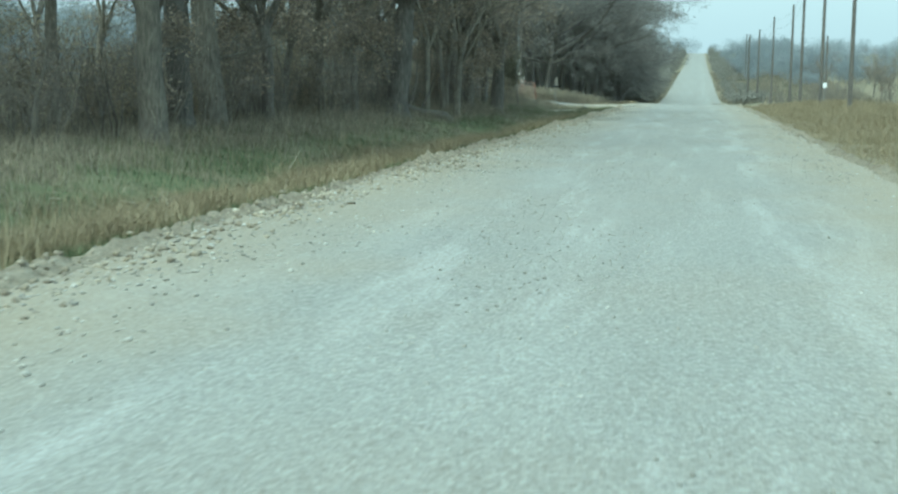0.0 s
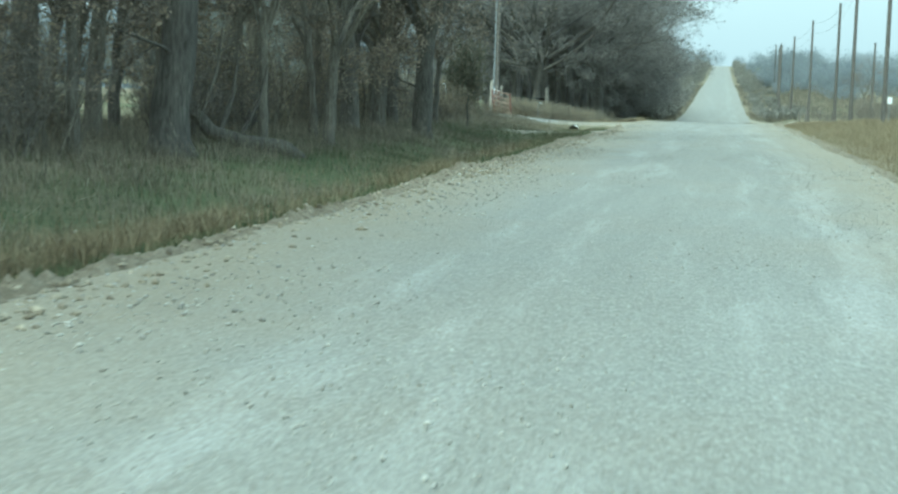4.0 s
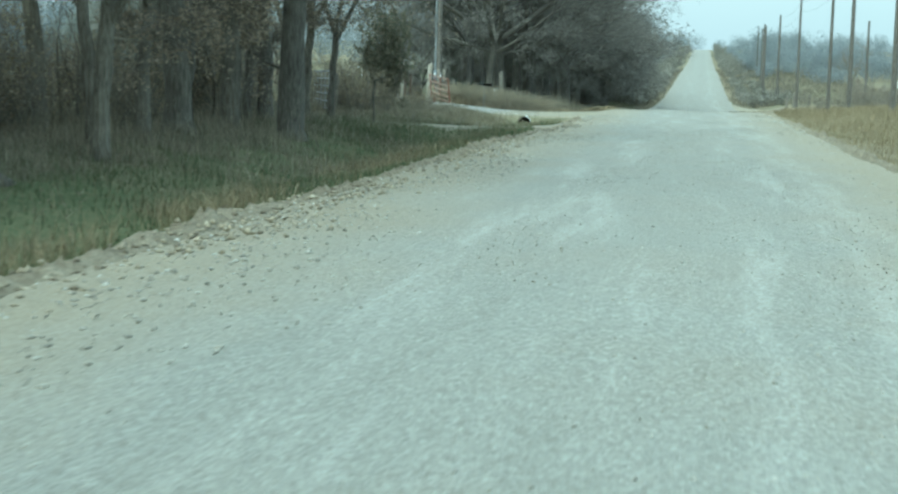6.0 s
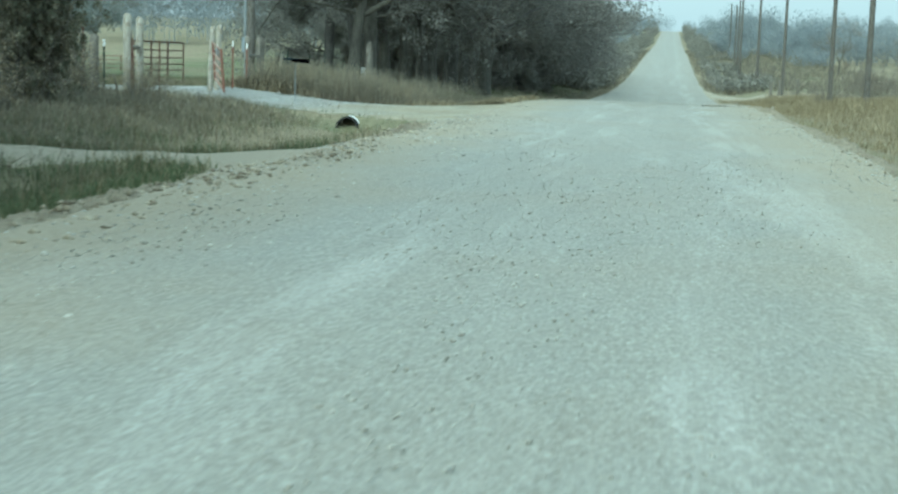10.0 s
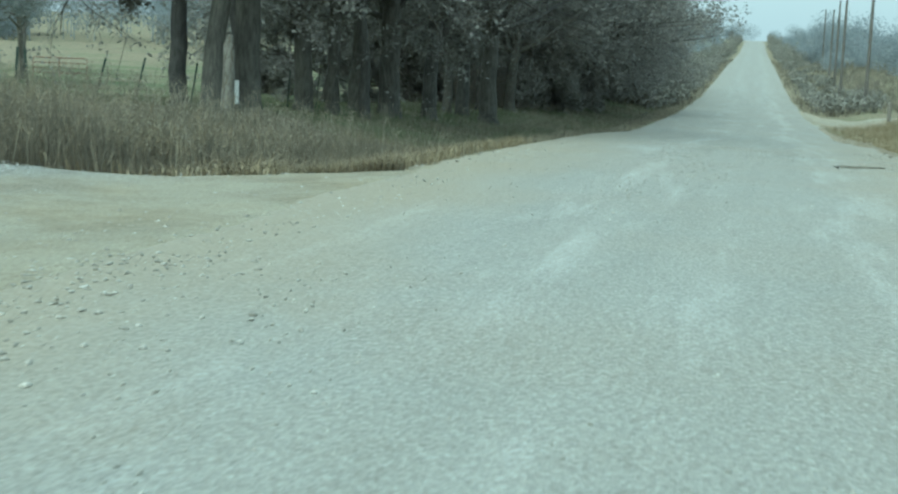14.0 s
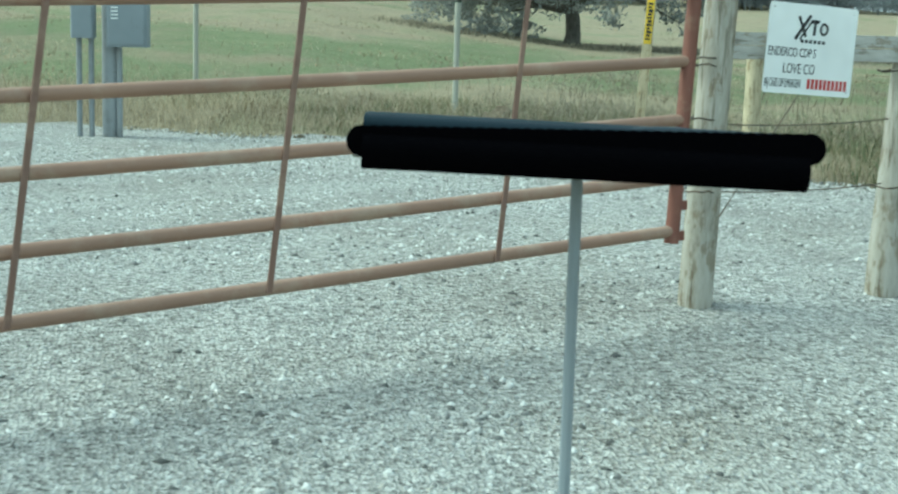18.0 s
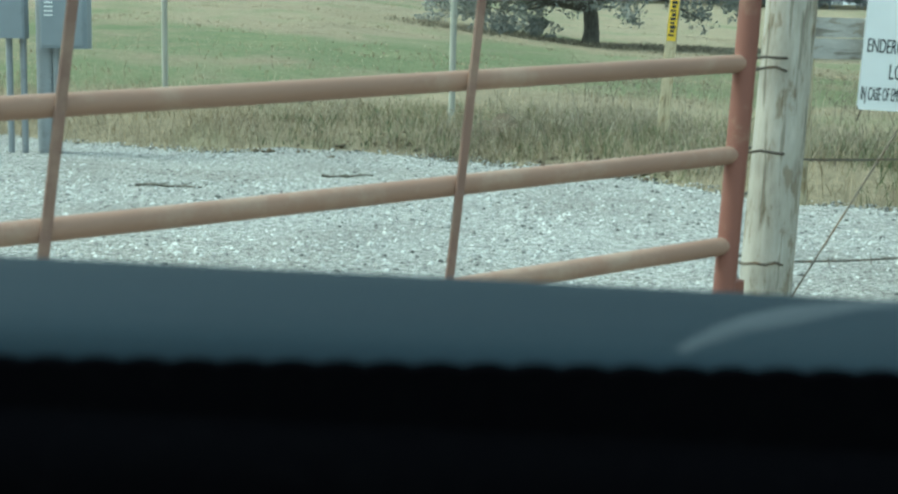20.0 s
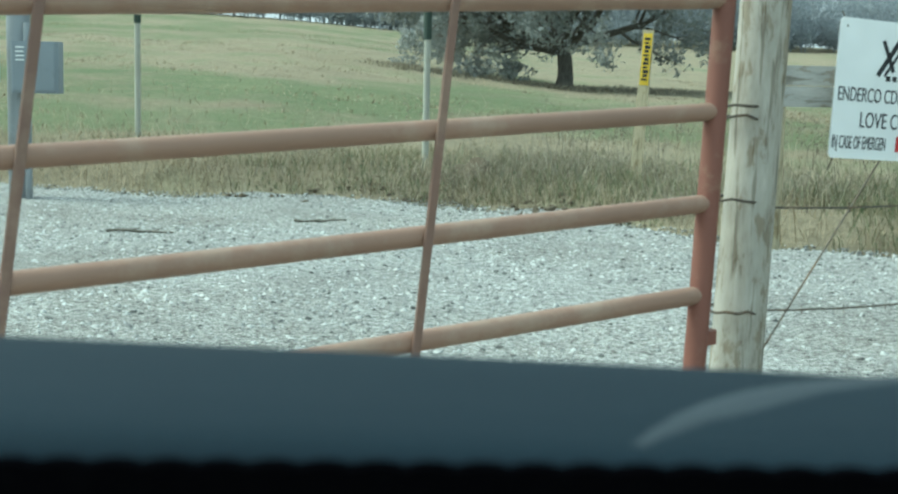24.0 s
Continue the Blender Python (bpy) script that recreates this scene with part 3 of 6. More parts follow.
GX = np.unique(np.concatenate([spread(-17, 12, 0.26, 2400), np.arange(-46, -17, 1.0)]))
GY = spread(-56, 112, 0.32, 2600)
GY = np.concatenate([GY[GY <= 112], np.arange(113.5, 760, 2.5), GY[GY > 764]])
ground = put("ground", sheet("ground", GX, GY, lambda x, y: land(x, y) - 0.12 * np.clip(stone_cover(x, y) / 0.3, 0, 1)), SOIL)
gco = np.empty(len(ground.data.vertices) * 3, np.float32)
ground.data.vertices.foreach_get("co", gco)
ground.data.attributes.new("green", "FLOAT", "POINT").data.foreach_set("value", greenness(gco[0::3], gco[1::3]).astype(np.float32))
tagged(ground, "rough verge and fields of green and dry winter grass", "ground", kind="structure")
RY = np.concatenate([np.arange(-66, 100, 0.25), 100 * 1.03 ** np.arange(0, 75)])
road = put("road", sheet("road", np.arange(-5.2, 4.95, 0.14), RY,
                         lambda x, y: land(x, y) + np.clip(road_in(x, y) * 0.2, -0.4, 0.012)
                         + np.where(road_in(x, y) > 0, (vnoise(x * 1.1, y * 0.25, 31) - 0.5) * 0.025, 0)), ROAD)
tagged(road, "pale limestone gravel road with wheel streaks", "road", kind="structure")
pad = put("driveway", sheet("driveway", np.arange(-25, -1.8, 0.16), np.arange(38, 63, 0.16),
                            lambda x, y: land(x, y) + np.clip((inside_by(DRIVE, x, y) + (vnoise(x * 1.3, y * 1.3, 21) - 0.5) * 0.5 + (vnoise(x * 5, y * 5, 22) - 0.5) * 0.15) * 0.12, -0.15, 0.02)
                            - np.clip((x + 4.0) * 0.1, 0, 0.2)), PAD)
tagged(pad, "crushed grey stone driveway and gate apron", "driveway", kind="structure")
track = put("farm_track", sheet("farm_track", np.arange(-16, -2.9, 0.16), np.arange(24, 37, 0.16),
                                lambda x, y: land(x, y) + np.clip((inside_by(TRACK, x, y) + (vnoise(x * 1.3, y * 1.3, 21) - 0.5) * 0.5) * 0.12, -0.15, 0.02)
                                - np.clip((x + 4.0) * 0.1, 0, 0.2)), ROAD)
tagged(track, "narrow pale farm track crossing the ditch", "track", kind="structure")
EASTWAY = [(3.2, 110), (5.2, 118), (9, 123.5), (18, 126), (18, 130.5), (9, 130.5), (5.5, 133.5), (3.2, 144)]
eastway = put("east_driveway", sheet("east_driveway", np.arange(2.6, 20, 0.3), np.arange(108, 146, 0.3),
                                     lambda x, y: land(x, y) + np.clip((inside_by(EASTWAY, x, y) + (vnoise(x * 1.3, y * 1.3, 41) - 0.5) * 0.6) * 0.12, -0.3, 0.10)
                                     - np.clip((3.75 - x) * 0.3, 0, 0.3)), PAD)
tagged(eastway, "pale gravel field entrance opposite", "driveway", kind="structure")


def berm_height(side, u, y):
    """Height of the graded ridge over the ground, u metres from its line."""
    wob = (vnoise(y * 0.31, 0, 51) - 0.5) * 0.25
    lump = (0.35 + 0.9 * vnoise(u * 10, y * 8, 53)) * (0.55 + 0.9 * vnoise(u * 21, y * 19, 56))
    h = (0.05 + 0.13 * vnoise(y * 2.4, 0, 52) * vnoise(y * 0.3, 2, 55)) * np.exp(-((u - wob) / 0.17) ** 2) * lump
    free = np.clip(-np.maximum(inside_by(DRIVE, side + u, y), inside_by(TRACK, side + u, y)) / 0.8 - 0.2, 0, 1)
    return np.clip(h * free - 0.012, -1, 1)


def berm(name, side, y0, y1, label):
    gx, gy = np.meshgrid(np.linspace(-0.5, 0.5, 23), np.arange(y0, y1, 0.07))
    wx = side + gx
    z = land(wx, gy) + berm_height(side, gx, gy)
    me = bpy.data.meshes.new(name)
    ny_, nx_ = gx.shape
    i = (np.arange(ny_ - 1)[:, None] * nx_ + np.arange(nx_ - 1)[None]).ravel()
    me.from_pydata(np.stack([wx.ravel(), gy.ravel(), z.ravel()], 1).tolist(), [], np.stack([i, i + 1, i + nx_ + 1, i + nx_], 1).tolist())
    me.shade_smooth()
    return tagged(put(name, me, BERM), label, "windrow", kind="structure")


berm("windrow", -3.98, -55, 46, "low ridge of graded clay and stones along the road edge")
berm("windrow_east", 3.82, -55, 108, "low ridge of graded clay along the road edge")


def gz(x, y):
    return float(land(x, y))


# ---- gate and its posts ----
def rounded_post(h, r, rng, lean=0.0):
    b = Build()
    pts, rad = [], []
    for k in range(9):
        q = k / 8
        pts.append((lean * q * h, 0.012 * math.sin(q * 5), -0.25 + q * (h + 0.25 - 0.02)))
        rad.append(r * (1.04 - 0.08 * q + rng.uniform(-0.012, 0.012)))
    pts.append((lean * h, 0, h))
    rad.append(r * 0.86)
    return b.tube(pts, rad, 18, True, 0.01, rng)


def wire_ring(z, r, rng):
    b = Build()
    n = 16
    pts = [(r * math.cos(2 * math.pi * k / n), r * math.sin(2 * math.pi * k / n), z + rng.uniform(-0.006, 0.006)) for k in range(n + 1)]
    return b.tube(pts, [0.004] * (n + 1), 5, False)


def wooden_post(x, y, h, r, label, material, rings=(), lean=0.0, turn=0.0, seed=1):
    rng = random.Random(seed)
    top = empty("wooden_post", pose(x, y, gz(x, y), 0, 0, turn))
    tagged(top, label, "post", "wooden fence posts")
    part("post_shaft", rounded_post(h, r, rng, lean), material, top)
    for z in rings:
        part("wire_wrap", wire_ring(z, r * 1.03, rng), WIRE, top, "twisted rusty wire")
    return top


wooden_post(-11.60, 50.97, 1.75, 0.069, "stout weathered round wooden gate post wrapped with wire", POSTWOOD, (0.505, 0.80, 1.02, 1.05), lean=0.035, turn=75, seed=3)
wooden_post(-11.72, 51.91, 1.80, 0.074, "stout weathered wooden brace post beside the gate", POSTWOOD, (0.5, 1.0), lean=0.05, turn=75, seed=4)
wooden_post(-12.00, 55.75, 1.50, 0.075, "weathered grey wooden corner post in tall weeds", GREYWOOD, (0.9,), seed=5)
wooden_post(-11.86, 56.55, 1.52, 0.08, "weathered grey wooden brace post beside the utility pole", GREYWOOD, (), seed=6)
wooden_post(-12.00, 57.35, 1.50, 0.08, "weathered grey wooden brace post with sawn top", GREYWOOD, (0.8,), seed=7)
wooden_post(-11.80, 46.20, 1.80, 0.09, "weathered wooden brace post of the farm gate", POSTWOOD, (0.5, 1.0), seed=8)
wooden_post(-11.80, 45.42, 1.85, 0.10, "stout weathered wooden hinge post of the farm gate", POSTWOOD, (), seed=9)
wooden_post(-11.95, 43.80, 1.30, 0.11, "thick weathered wooden corner post in brush", GREYWOOD, (), seed=10)


def rail_between(name, a, b, r, label, category, material, seed):
    rng = random.Random(seed)
    va, vb = Vector(a), Vector(b)
    ob = part(name, Build().tube([va.lerp(vb, k / 6) + Vector((0, 0, rng.uniform(-0.004, 0.004))) for k in range(7)], [r * rng.uniform(0.95, 1.05) for k in range(7)], 12, True, 0.03, rng), material, None)
    return tagged(ob, label, category)


split = Build()
for zz, th in ((1.352, 0.052), (1.296, 0.054)):
    split.box((-11.655, 51.45, zz), (0.085, 0.92, th), Matrix.Rotation(radians(6.3), 3, "Z"), 0.012)
tagged(part("brace_beam", split, BEAMWOOD, None), "split grey wooden brace beam between the gate posts", "beam")
rail_between("brace_beam", (-11.99, 55.82, 1.22), (-11.87, 56.48, 1.22), 0.045, "grey wooden brace rail between fence posts", "beam", GREYWOOD, 3)
rail_between("brace_beam", (-11.87, 56.62, 1.14), (-11.99, 57.28, 1.16), 0.045, "grey wooden brace rail between fence posts", "beam", GREYWOOD, 4)
rail_between("brace_beam", (-11.80, 45.50, 1.35), (-11.80, 46.13, 1.35), 0.05, "grey wooden brace rail between gate posts", "beam", GREYWOOD, 5)


def pipe_gate(origin, ang, sag, lean, out, length, hs, braces, label):
    """A five-rail gate that has sagged: its uprights lean from the rails' square."""
    top = empty("pipe_gate", pose(*origin))
    tagged(top, label, "gate")
    d = Vector((math.cos(ang), math.sin(ang), sag))
    nrm = Vector((math.sin(ang), -math.cos(ang), 0))
    up = Vector((0, 0, 1)) + lean * d + out * nrm

    def at(s, o, h):
        return s * d + o * nrm + h * up
    for h in hs:
        part("rail", Build().tube([at(length * k / 6, 0.004 * math.sin(k * 2.1), h - 0.006 * math.sin(math.pi * k / 6)) for k in range(7)], [0.0235] * 7, 14), PIPE, top)
    for s in (0.0, length):
        part("stile", Build().tube([at(s, 0, -0.05), at(s, 0, max(hs) / 2), at(s, 0, max(hs) + 0.03)], [0.029] * 3, 14), RUST, top)
    for s in braces:
        p, q = at(s + 0.018, -0.027, -0.015), at(s - 0.016, -0.027, max(hs) + 0.015)
        ax = q - p
        b = Build().box((p + q) / 2, (0.022, 0.009, ax.length), Matrix((d.normalized(), nrm, ax.normalized())).transposed(), 0.002)
        part("brace_strap", b, STRAP, top)
    for h in (0.10, -0.02):
        hg = Build().box(at(-0.03, 0.0, h), (0.05, 0.05, 0.035), Matrix((d.normalized(), nrm, Vector((0, 0, 1)))).transposed(), 0.01)
        part("hinge", hg, RUST, top)
    return top


pipe_gate((-11.398, 50.774, 0.587), radians(-69.41), -0.044, -0.129, 0.073, 4.4, (0.0, 0.209, 0.437, 0.666, 0.946), (0.866, 1.79, 2.65, 3.52),
          "sun-faded red five-rail tubular farm gate across the driveway")
PANEL_A, PANEL_D = (-14.95, 53.95), (-14.72, 57.75)
pang = math.degrees(math.atan2(PANEL_D[1] - PANEL_A[1], PANEL_D[0] - PANEL_A[0]))
plen = math.hypot(PANEL_D[0] - PANEL_A[0], PANEL_D[1] - PANEL_A[1])


def corral_panel(origin, ang, length, zs, posts, label, material, legs=True):
    top = empty("corral_panel", pose(*origin, 0, 0, ang))
    tagged(top, label, "corral panel", "red pipe corral panels")
    lo, hi = min(zs), max(zs)
    r = 0.12
    arc = [(0, 0, lo - 0.5)] + [(0, 0, hi - r)] + [(r - r * math.cos(a), 0, hi - r + r * math.sin(a)) for a in (0.5, 1.0, 1.57)]
    back = [(length - p[0], 0, p[2]) for p in reversed(arc)]
    part("outer_frame", Build().tube(arc + back, [0.024] * len(arc + back), 10), material, top)
    for z in zs[:-1]:
        part("rail", Build().tube([(0, 0, z), (length / 2, 0, z - 0.008), (length, 0, z)], [0.02] * 3, 10), material, top)
    for x in posts:
        part("upright", Build().box((x, 0, (lo + hi) / 2 - 0.10), (0.065, 0.04, hi - lo + 0.2), None, 0.008), material, top)
    return top


corral_panel((*PANEL_A, 0.0), pang, plen, (0.69, 0.88, 1.076, 1.305, 1.556), (plen * 0.34, plen * 0.67), "dark rust-brown pipe corral panel beyond the gravel apron", DARKRUST)


def t_post(x, y, h, label, material, cap=0.0, cap_mat=None, lean=(0, 0), group="steel fence posts"):
    top = empty("t_post", pose(x, y, gz(x, y) - 0.25, lean[0], lean[1], 20))
    tagged(top, label, "fence post", group)
    b = Build().box((0, 0, (h + 0.25) / 2), (0.042, 0.006, h + 0.25)).box((0, 0.019, (h + 0.25) / 2), (0.006, 0.032, h + 0.25))
    for k in range(int(h / 0.11)):
        b.box((0, -0.006, 0.35 + k * 0.11), (0.012, 0.008, 0.02))
    part("steel_shaft", b, material, top, smooth=False)
    if cap:
        part("painted_tip", Build().box((0, 0.008, h + 0.25 - cap / 2), (0.042, 0.042, cap), None, 0.008), cap_mat, top, "white painted tip")
    return top


t_post(-11.78, 53.56, 1.40, "rusty steel post with white tip at the apron edge", RUST, 0.17, WHITE)
t_post(-11.80, 55.03, 1.32, "rusty steel post with white tip beside corral panel", RUST, 0.16, WHITE)
t_post(-11.8, 44.0, 1.25, "dark steel post with white tip in brush", GREENPOST, 0.16, WHITE)
for (x, y, lx, ly) in ((-12.4, 63.7, 4, 14), (-12.1, 65.0, 0, 12), (-11.9, 67.6, 3, 8), (-11.9, 69.4, 0, 6), (-12.7, 77.0, 2, 3), (-12.6, 79.4, -2, 5), (-12.2, 61.0, 0, -5), (-12.0, 83.0, 0, 2), (-12.0, 86.6, 3, -3), (-11.9, 59.8, 0, 3)):
    t_post(x, y, 1.1, "dark leaning steel fence post in tall grass", GREENPOST, 0, None, (lx, ly))


def strand(a, b, z0, z1, sag, barbs=True, label="barbed wire strand strung between fence posts"):
    p, q = Vector((a[0], a[1], gz(*a) + z0)), Vector((b[0], b[1], gz(*b) + z1))
    n = max(6, int((q - p).length / 0.5))
    pts = [p.lerp(q, k / n) - Vector((0, 0, sag * 4 * (k / n) * (1 - k / n))) for k in range(n + 1)]
    bl = Build().tube(pts, [0.0032] * (n + 1), 4, False)
    if barbs:
        m = int((q - p).length / 0.13)
        for k in range(m):
            c = p.lerp(q, (k + 0.5) / m) - Vector((0, 0, sag * 4 * ((k + 0.5) / m) * (1 - (k + 0.5) / m)))
            bl.tube([c + Vector((-0.012, 0.008, -0.014)), c + Vector((0.012, -0.008, 0.014))], [0.0022, 0.0012], 3, False)
    return tagged(part("barbed_wire", bl, WIRE, None), label, "wire", "barbed wire strands")


for z in (0.50, 0.78):
    strand((-11.60, 50.98), (-11.72, 51.95), z, z + 0.02, 0.02)
    strand((-11.72, 51.95), (-11.78, 53.56), z, z, 0.03)
    strand((-11.78, 53.56), (-11.80, 55.03), z + 0.1, z + 0.1, 0.03)
    strand((-12.0, 57.35), (-12.2, 61.0), z, z, 0.06)
    strand((-12.2, 61.0), (-11.9, 67.6), z, z, 0.06)
    strand((-11.9, 67.6), (-12.7, 77.0), z, z, 0.1, False)
    strand((-11.8, 45.42), (-11.58, 37.92), z, z, 0.08, False)
guy = Build().tube([(-11.60, 50.98, 0.48), (-11.69, 51.45, 1.14)], [0.0028, 0.0028], 5)
tagged(part("guy_wire", guy, WIRE, None), "slanting brace wire between the gate posts", "wire")


# ---- sign ----
def lettering(text, size, material, parent, m, label="", spacing=1.0, wide=1.0):
    cu = bpy.data.curves.new("lettering", "FONT")
    cu.body, cu.size, cu.extrude, cu.align_x, cu.space_character = text, size, 0.0006, "LEFT", spacing
    tmp = bpy.data.objects.new("lettering_tmp", cu)
    scene.collection.objects.link(tmp)
    bpy.context.view_layer.update()
    me = bpy.data.meshes.new_from_object(tmp)
    bpy.data.objects.remove(tmp)
    ob = put("lettering", me, material, parent, label)
    ob.matrix_local = m @ Matrix.Diagonal((wide, 1, 1, 1))
    return ob


SU = Vector((-0.2, 0.98, 0)).normalized()
SIGN_O = Vector((-11.675, 51.154, 1.140))
SIGN_N = Vector((SU.y, -SU.x, 0))
front = Matrix((SU.to_4d(), Vector((0, 0, 1, 0)), SIGN_N.to_4d(), (0, 0, 0, 1))).transposed()
front.translation = (0, 0, 0)
front = Matrix.Translation(SIGN_O + SIGN_N * 0.155) @ front.to_3x3().to_4x4() @ pose(0, 0, 0, 0, 0, -3)
sign = empty("notice_sign", front @ Matrix.Diagonal((0.74, 0.80, 1, 1)))
tagged(sign, "white metal notice sign with black lettering wired to the beam", "sign")
SW, SH = 0.62, 0.46
part("sign_panel", Build().box((SW / 2, SH / 2, 0), (SW, SH, 0.004), None, 0.012), WHITE, sign, smooth=False)
logo = Build()
for a, b, w in (((0.19, 0.28), (0.285, 0.405), 0.018), ((0.222, 0.28), (0.30, 0.38), 0.010), ((0.205, 0.395), (0.262, 0.295), 0.016), ((0.29, 0.375), (0.35, 0.375), 0.018), ((0.32, 0.305), (0.32, 0.375), 0.018)):
    va, vb = Vector((*a, 0)), Vector((*b, 0))
    d = vb - va
    logo.box((va + vb) / 2 + Vector((0, 0, 0.0028)), (d.length, w, 0.0012), Matrix.Rotation(math.atan2(d.y, d.x), 3, "Z"))
logo.tube([(0.385 + 0.024 * math.cos(k * 0.7), 0.34 + 0.028 * math.sin(k * 0.7), 0.003) for k in range(10)], [0.007] * 10, 4, False)
part("emblem", logo, BLACKINK, sign, "black angular company emblem")
bars = Build()
for k in range(6):
    bars.box((0.24 + k * 0.03, 0.272, 0.0028), (0.02, 0.017, 0.0012))
part("emblem_caption", bars, BLACKINK, sign)
lettering("ENDERCO CDP S", 0.066, BLACKINK, sign, pose(0.014, 0.19, 0.0026), wide=0.66)
lettering("LOVE CO", 0.074, BLACKINK, sign, pose(0.125, 0.105, 0.0026), wide=0.72)
lettering("IN CASE OF EMERGEN", 0.062, BLACKINK, sign, pose(0.008, 0.033, 0.0026), wide=0.41)
digits = Build()
for k in range(10):
    digits.box((0.315 + k * 0.029, 0.056, 0.0028), (0.019, 0.052, 0.0012))
part("number_bars", digits, REDINK, sign, "red number line")
for x in (0.03, SW - 0.03):
    for y in (0.03, SH - 0.03):
        part("tie_wire", Build().tube([(x, y, 0.004), (x + 0.01, y + (0.05 if y > 0.2 else -0.07), -0.03)], [0.0025, 0.0025], 5), WIRE, sign)

# ---- markers and utilities beyond the gate ----
stake = empty("marker_stake", pose(-20.2, 54.1, gz(-20.2, 54.1), 0, 0, 60) @ pose(0, 0, 0, 0, 3, 0))
tagged(stake, "pale wooden lath stake with a yellow warning label", "marker stake")
part("lath", Build().box((0, 0, 0.66), (0.10, 0.022, 1.5), None, 0.004), LATH, stake)
lab = part("label_strip", Build().box((0, -0.014, 1.15), (0.078, 0.003, 0.46)), YELLOW, stake, "yellow label strip with black marks", smooth=False)
for k in range(11):
    part("label_bar", Build().box((0.004 * (k % 3 - 1), -0.0172, 0.97 + k * 0.036), (0.05 - 0.012 * (k % 2), 0.002, 0.018 + 0.006 * (k % 3))), BLACKINK, lab, smooth=False)


def slim_post(x, y, h, r, label, material, tip_mat=None):
    top = empty("marker_post", pose(x, y, gz(x, y)))
    tagged(top, label, "marker post", "slim marker posts")
    part("pole_shaft", Build().tube([(0, 0, -0.2), (0, 0, h)], [r, r * 0.95], 10), material, top)
    if tip_mat is not None:
        part("tip", Build().tube([(0, 0, h - (0.30 if h > 1.5 else 0.09)), (0, 0, h + 0.01)], [r * 1.15, r * 1.15], 10), tip_mat, top, "dark green tip")
    return top


slim_post(-22.3, 52.65, 1.58, 0.036, "slim pale marker post with dark tip on the gravel edge", PALEPOST, GREENPOST)
slim_post(-25.4, 49.9, 1.43, 0.036, "slim pale marker post with dark cap in the field grass", PALEPOST, GREENPOST)
slim_post(-16.8, 53.72, 1.0, 0.07, "short pale wooden post at the gravel edge", LATH)

ELX, ELY = -20.9, 48.55
elec = empty("electric_cabinet", pose(ELX, ELY, gz(ELX, ELY), 0, 0, 76))
tagged(elec, "grey electrical cabinet and conduits on a post frame", "electrical box")
part("pole_shaft", Build().tube([(0.20, 0.05, -0.2), (0.20, 0.05, 2.4)], [0.10, 0.10], 16), GALV, elec, "grey steel pipe post")
for x in (-0.10, 0.02, 0.30):
    part("conduit", Build().tube([(x, -0.06, -0.1), (x, -0.06, 1.5)], [0.028, 0.028], 10), GALV, elec)
cab = part("cabinet_body", Build().box((0.40, -0.12, 1.13), (0.40, 0.2, 0.43), None, 0.02), BOXGREY, elec)
part("cabinet_door", Build().box((0.40, -0.226, 1.13), (0.35, 0.012, 0.38), None, 0.006), BOXGREY, cab)
vents = Build()
for k in range(4):
    vents.box((0.29, -0.236, 1.19 + k * 0.035), (0.07, 0.008, 0.012))
part("vent_slats", vents, WHITE, cab, smooth=False)
part("meter_box", Build().box((-0.04, -0.12, 1.2), (0.22, 0.16, 0.42), None, 0.015), BOXGREY, elec)


# ---- utility poles ----
def utility_pole(x, y, h, r, label, arm=True, box=False, lean=0.0):
    top = empty("utility_pole", pose(x, y, gz(x, y), 0, lean, 0))
    tagged(top, label, "utility pole", "utility poles along the road")
    part("pole_shaft", Build().tube([(0, 0, -0.4), (0, 0, h * 0.5), (0, 0, h)], [r, r * 0.86, r * 0.68], 14), POLEWOOD, top)
    if arm:
        part("crossarm", Build().box((0, 0.12, h - 0.5), (2.1, 0.09, 0.11), None, 0.01), POLEWOOD, top)
        for k in (-0.95, -0.4, 0.95):
            part("insulator", Build().tube([(k, 0.12, h - 0.45), (k, 0.12, h - 0.38), (k, 0.12, h - 0.30)], [0.03, 0.055, 0.02], 8), GALV, top)
    return top


pl = utility_pole(-12.15, 56.6, 9.5, 0.135, "weathered utility pole with grey meter box and conduit", False)
part("meter_box", Build().box((-0.17, -0.10, 1.30), (0.15, 0.14, 0.44), None, 0.015), BOXGREY, pl, "grey-blue meter box")
part("conduit", Build().tube([(-0.17, -0.07, 0.0), (-0.16, -0.07, 1.1)], [0.03, 0.03], 8), GALV, pl)
part("conduit", Build().tube([(-0.17, -0.07, 1.5), (-0.15, -0.07, 6.5)], [0.04, 0.04], 8), GALV, pl)
for x, y, h in ((9.5, 38.6, 9.5), (9.5, 59.1, 10.5), (9.47, 79.5, 11.5), (9.6, 95.7, 10.0), (9.4, 127.6, 10.5), (8.5, 146, 9.5), (15.6, 127, 8.2), (8.0, 169, 9.0), (9.1, 200, 9.5), (10.1, 232, 9.0), (11.0, 275, 9.5)):
    utility_pole(x, y, h, 0.14, "tall brown wooden utility pole in roadside brush", False)
POLES = ((9.5, 38.6, 9.5), (9.5, 59.1, 10.5), (9.47, 79.5, 11.5), (9.6, 95.7, 10.0), (9.4, 127.6, 10.5), (8.5, 146, 9.5))
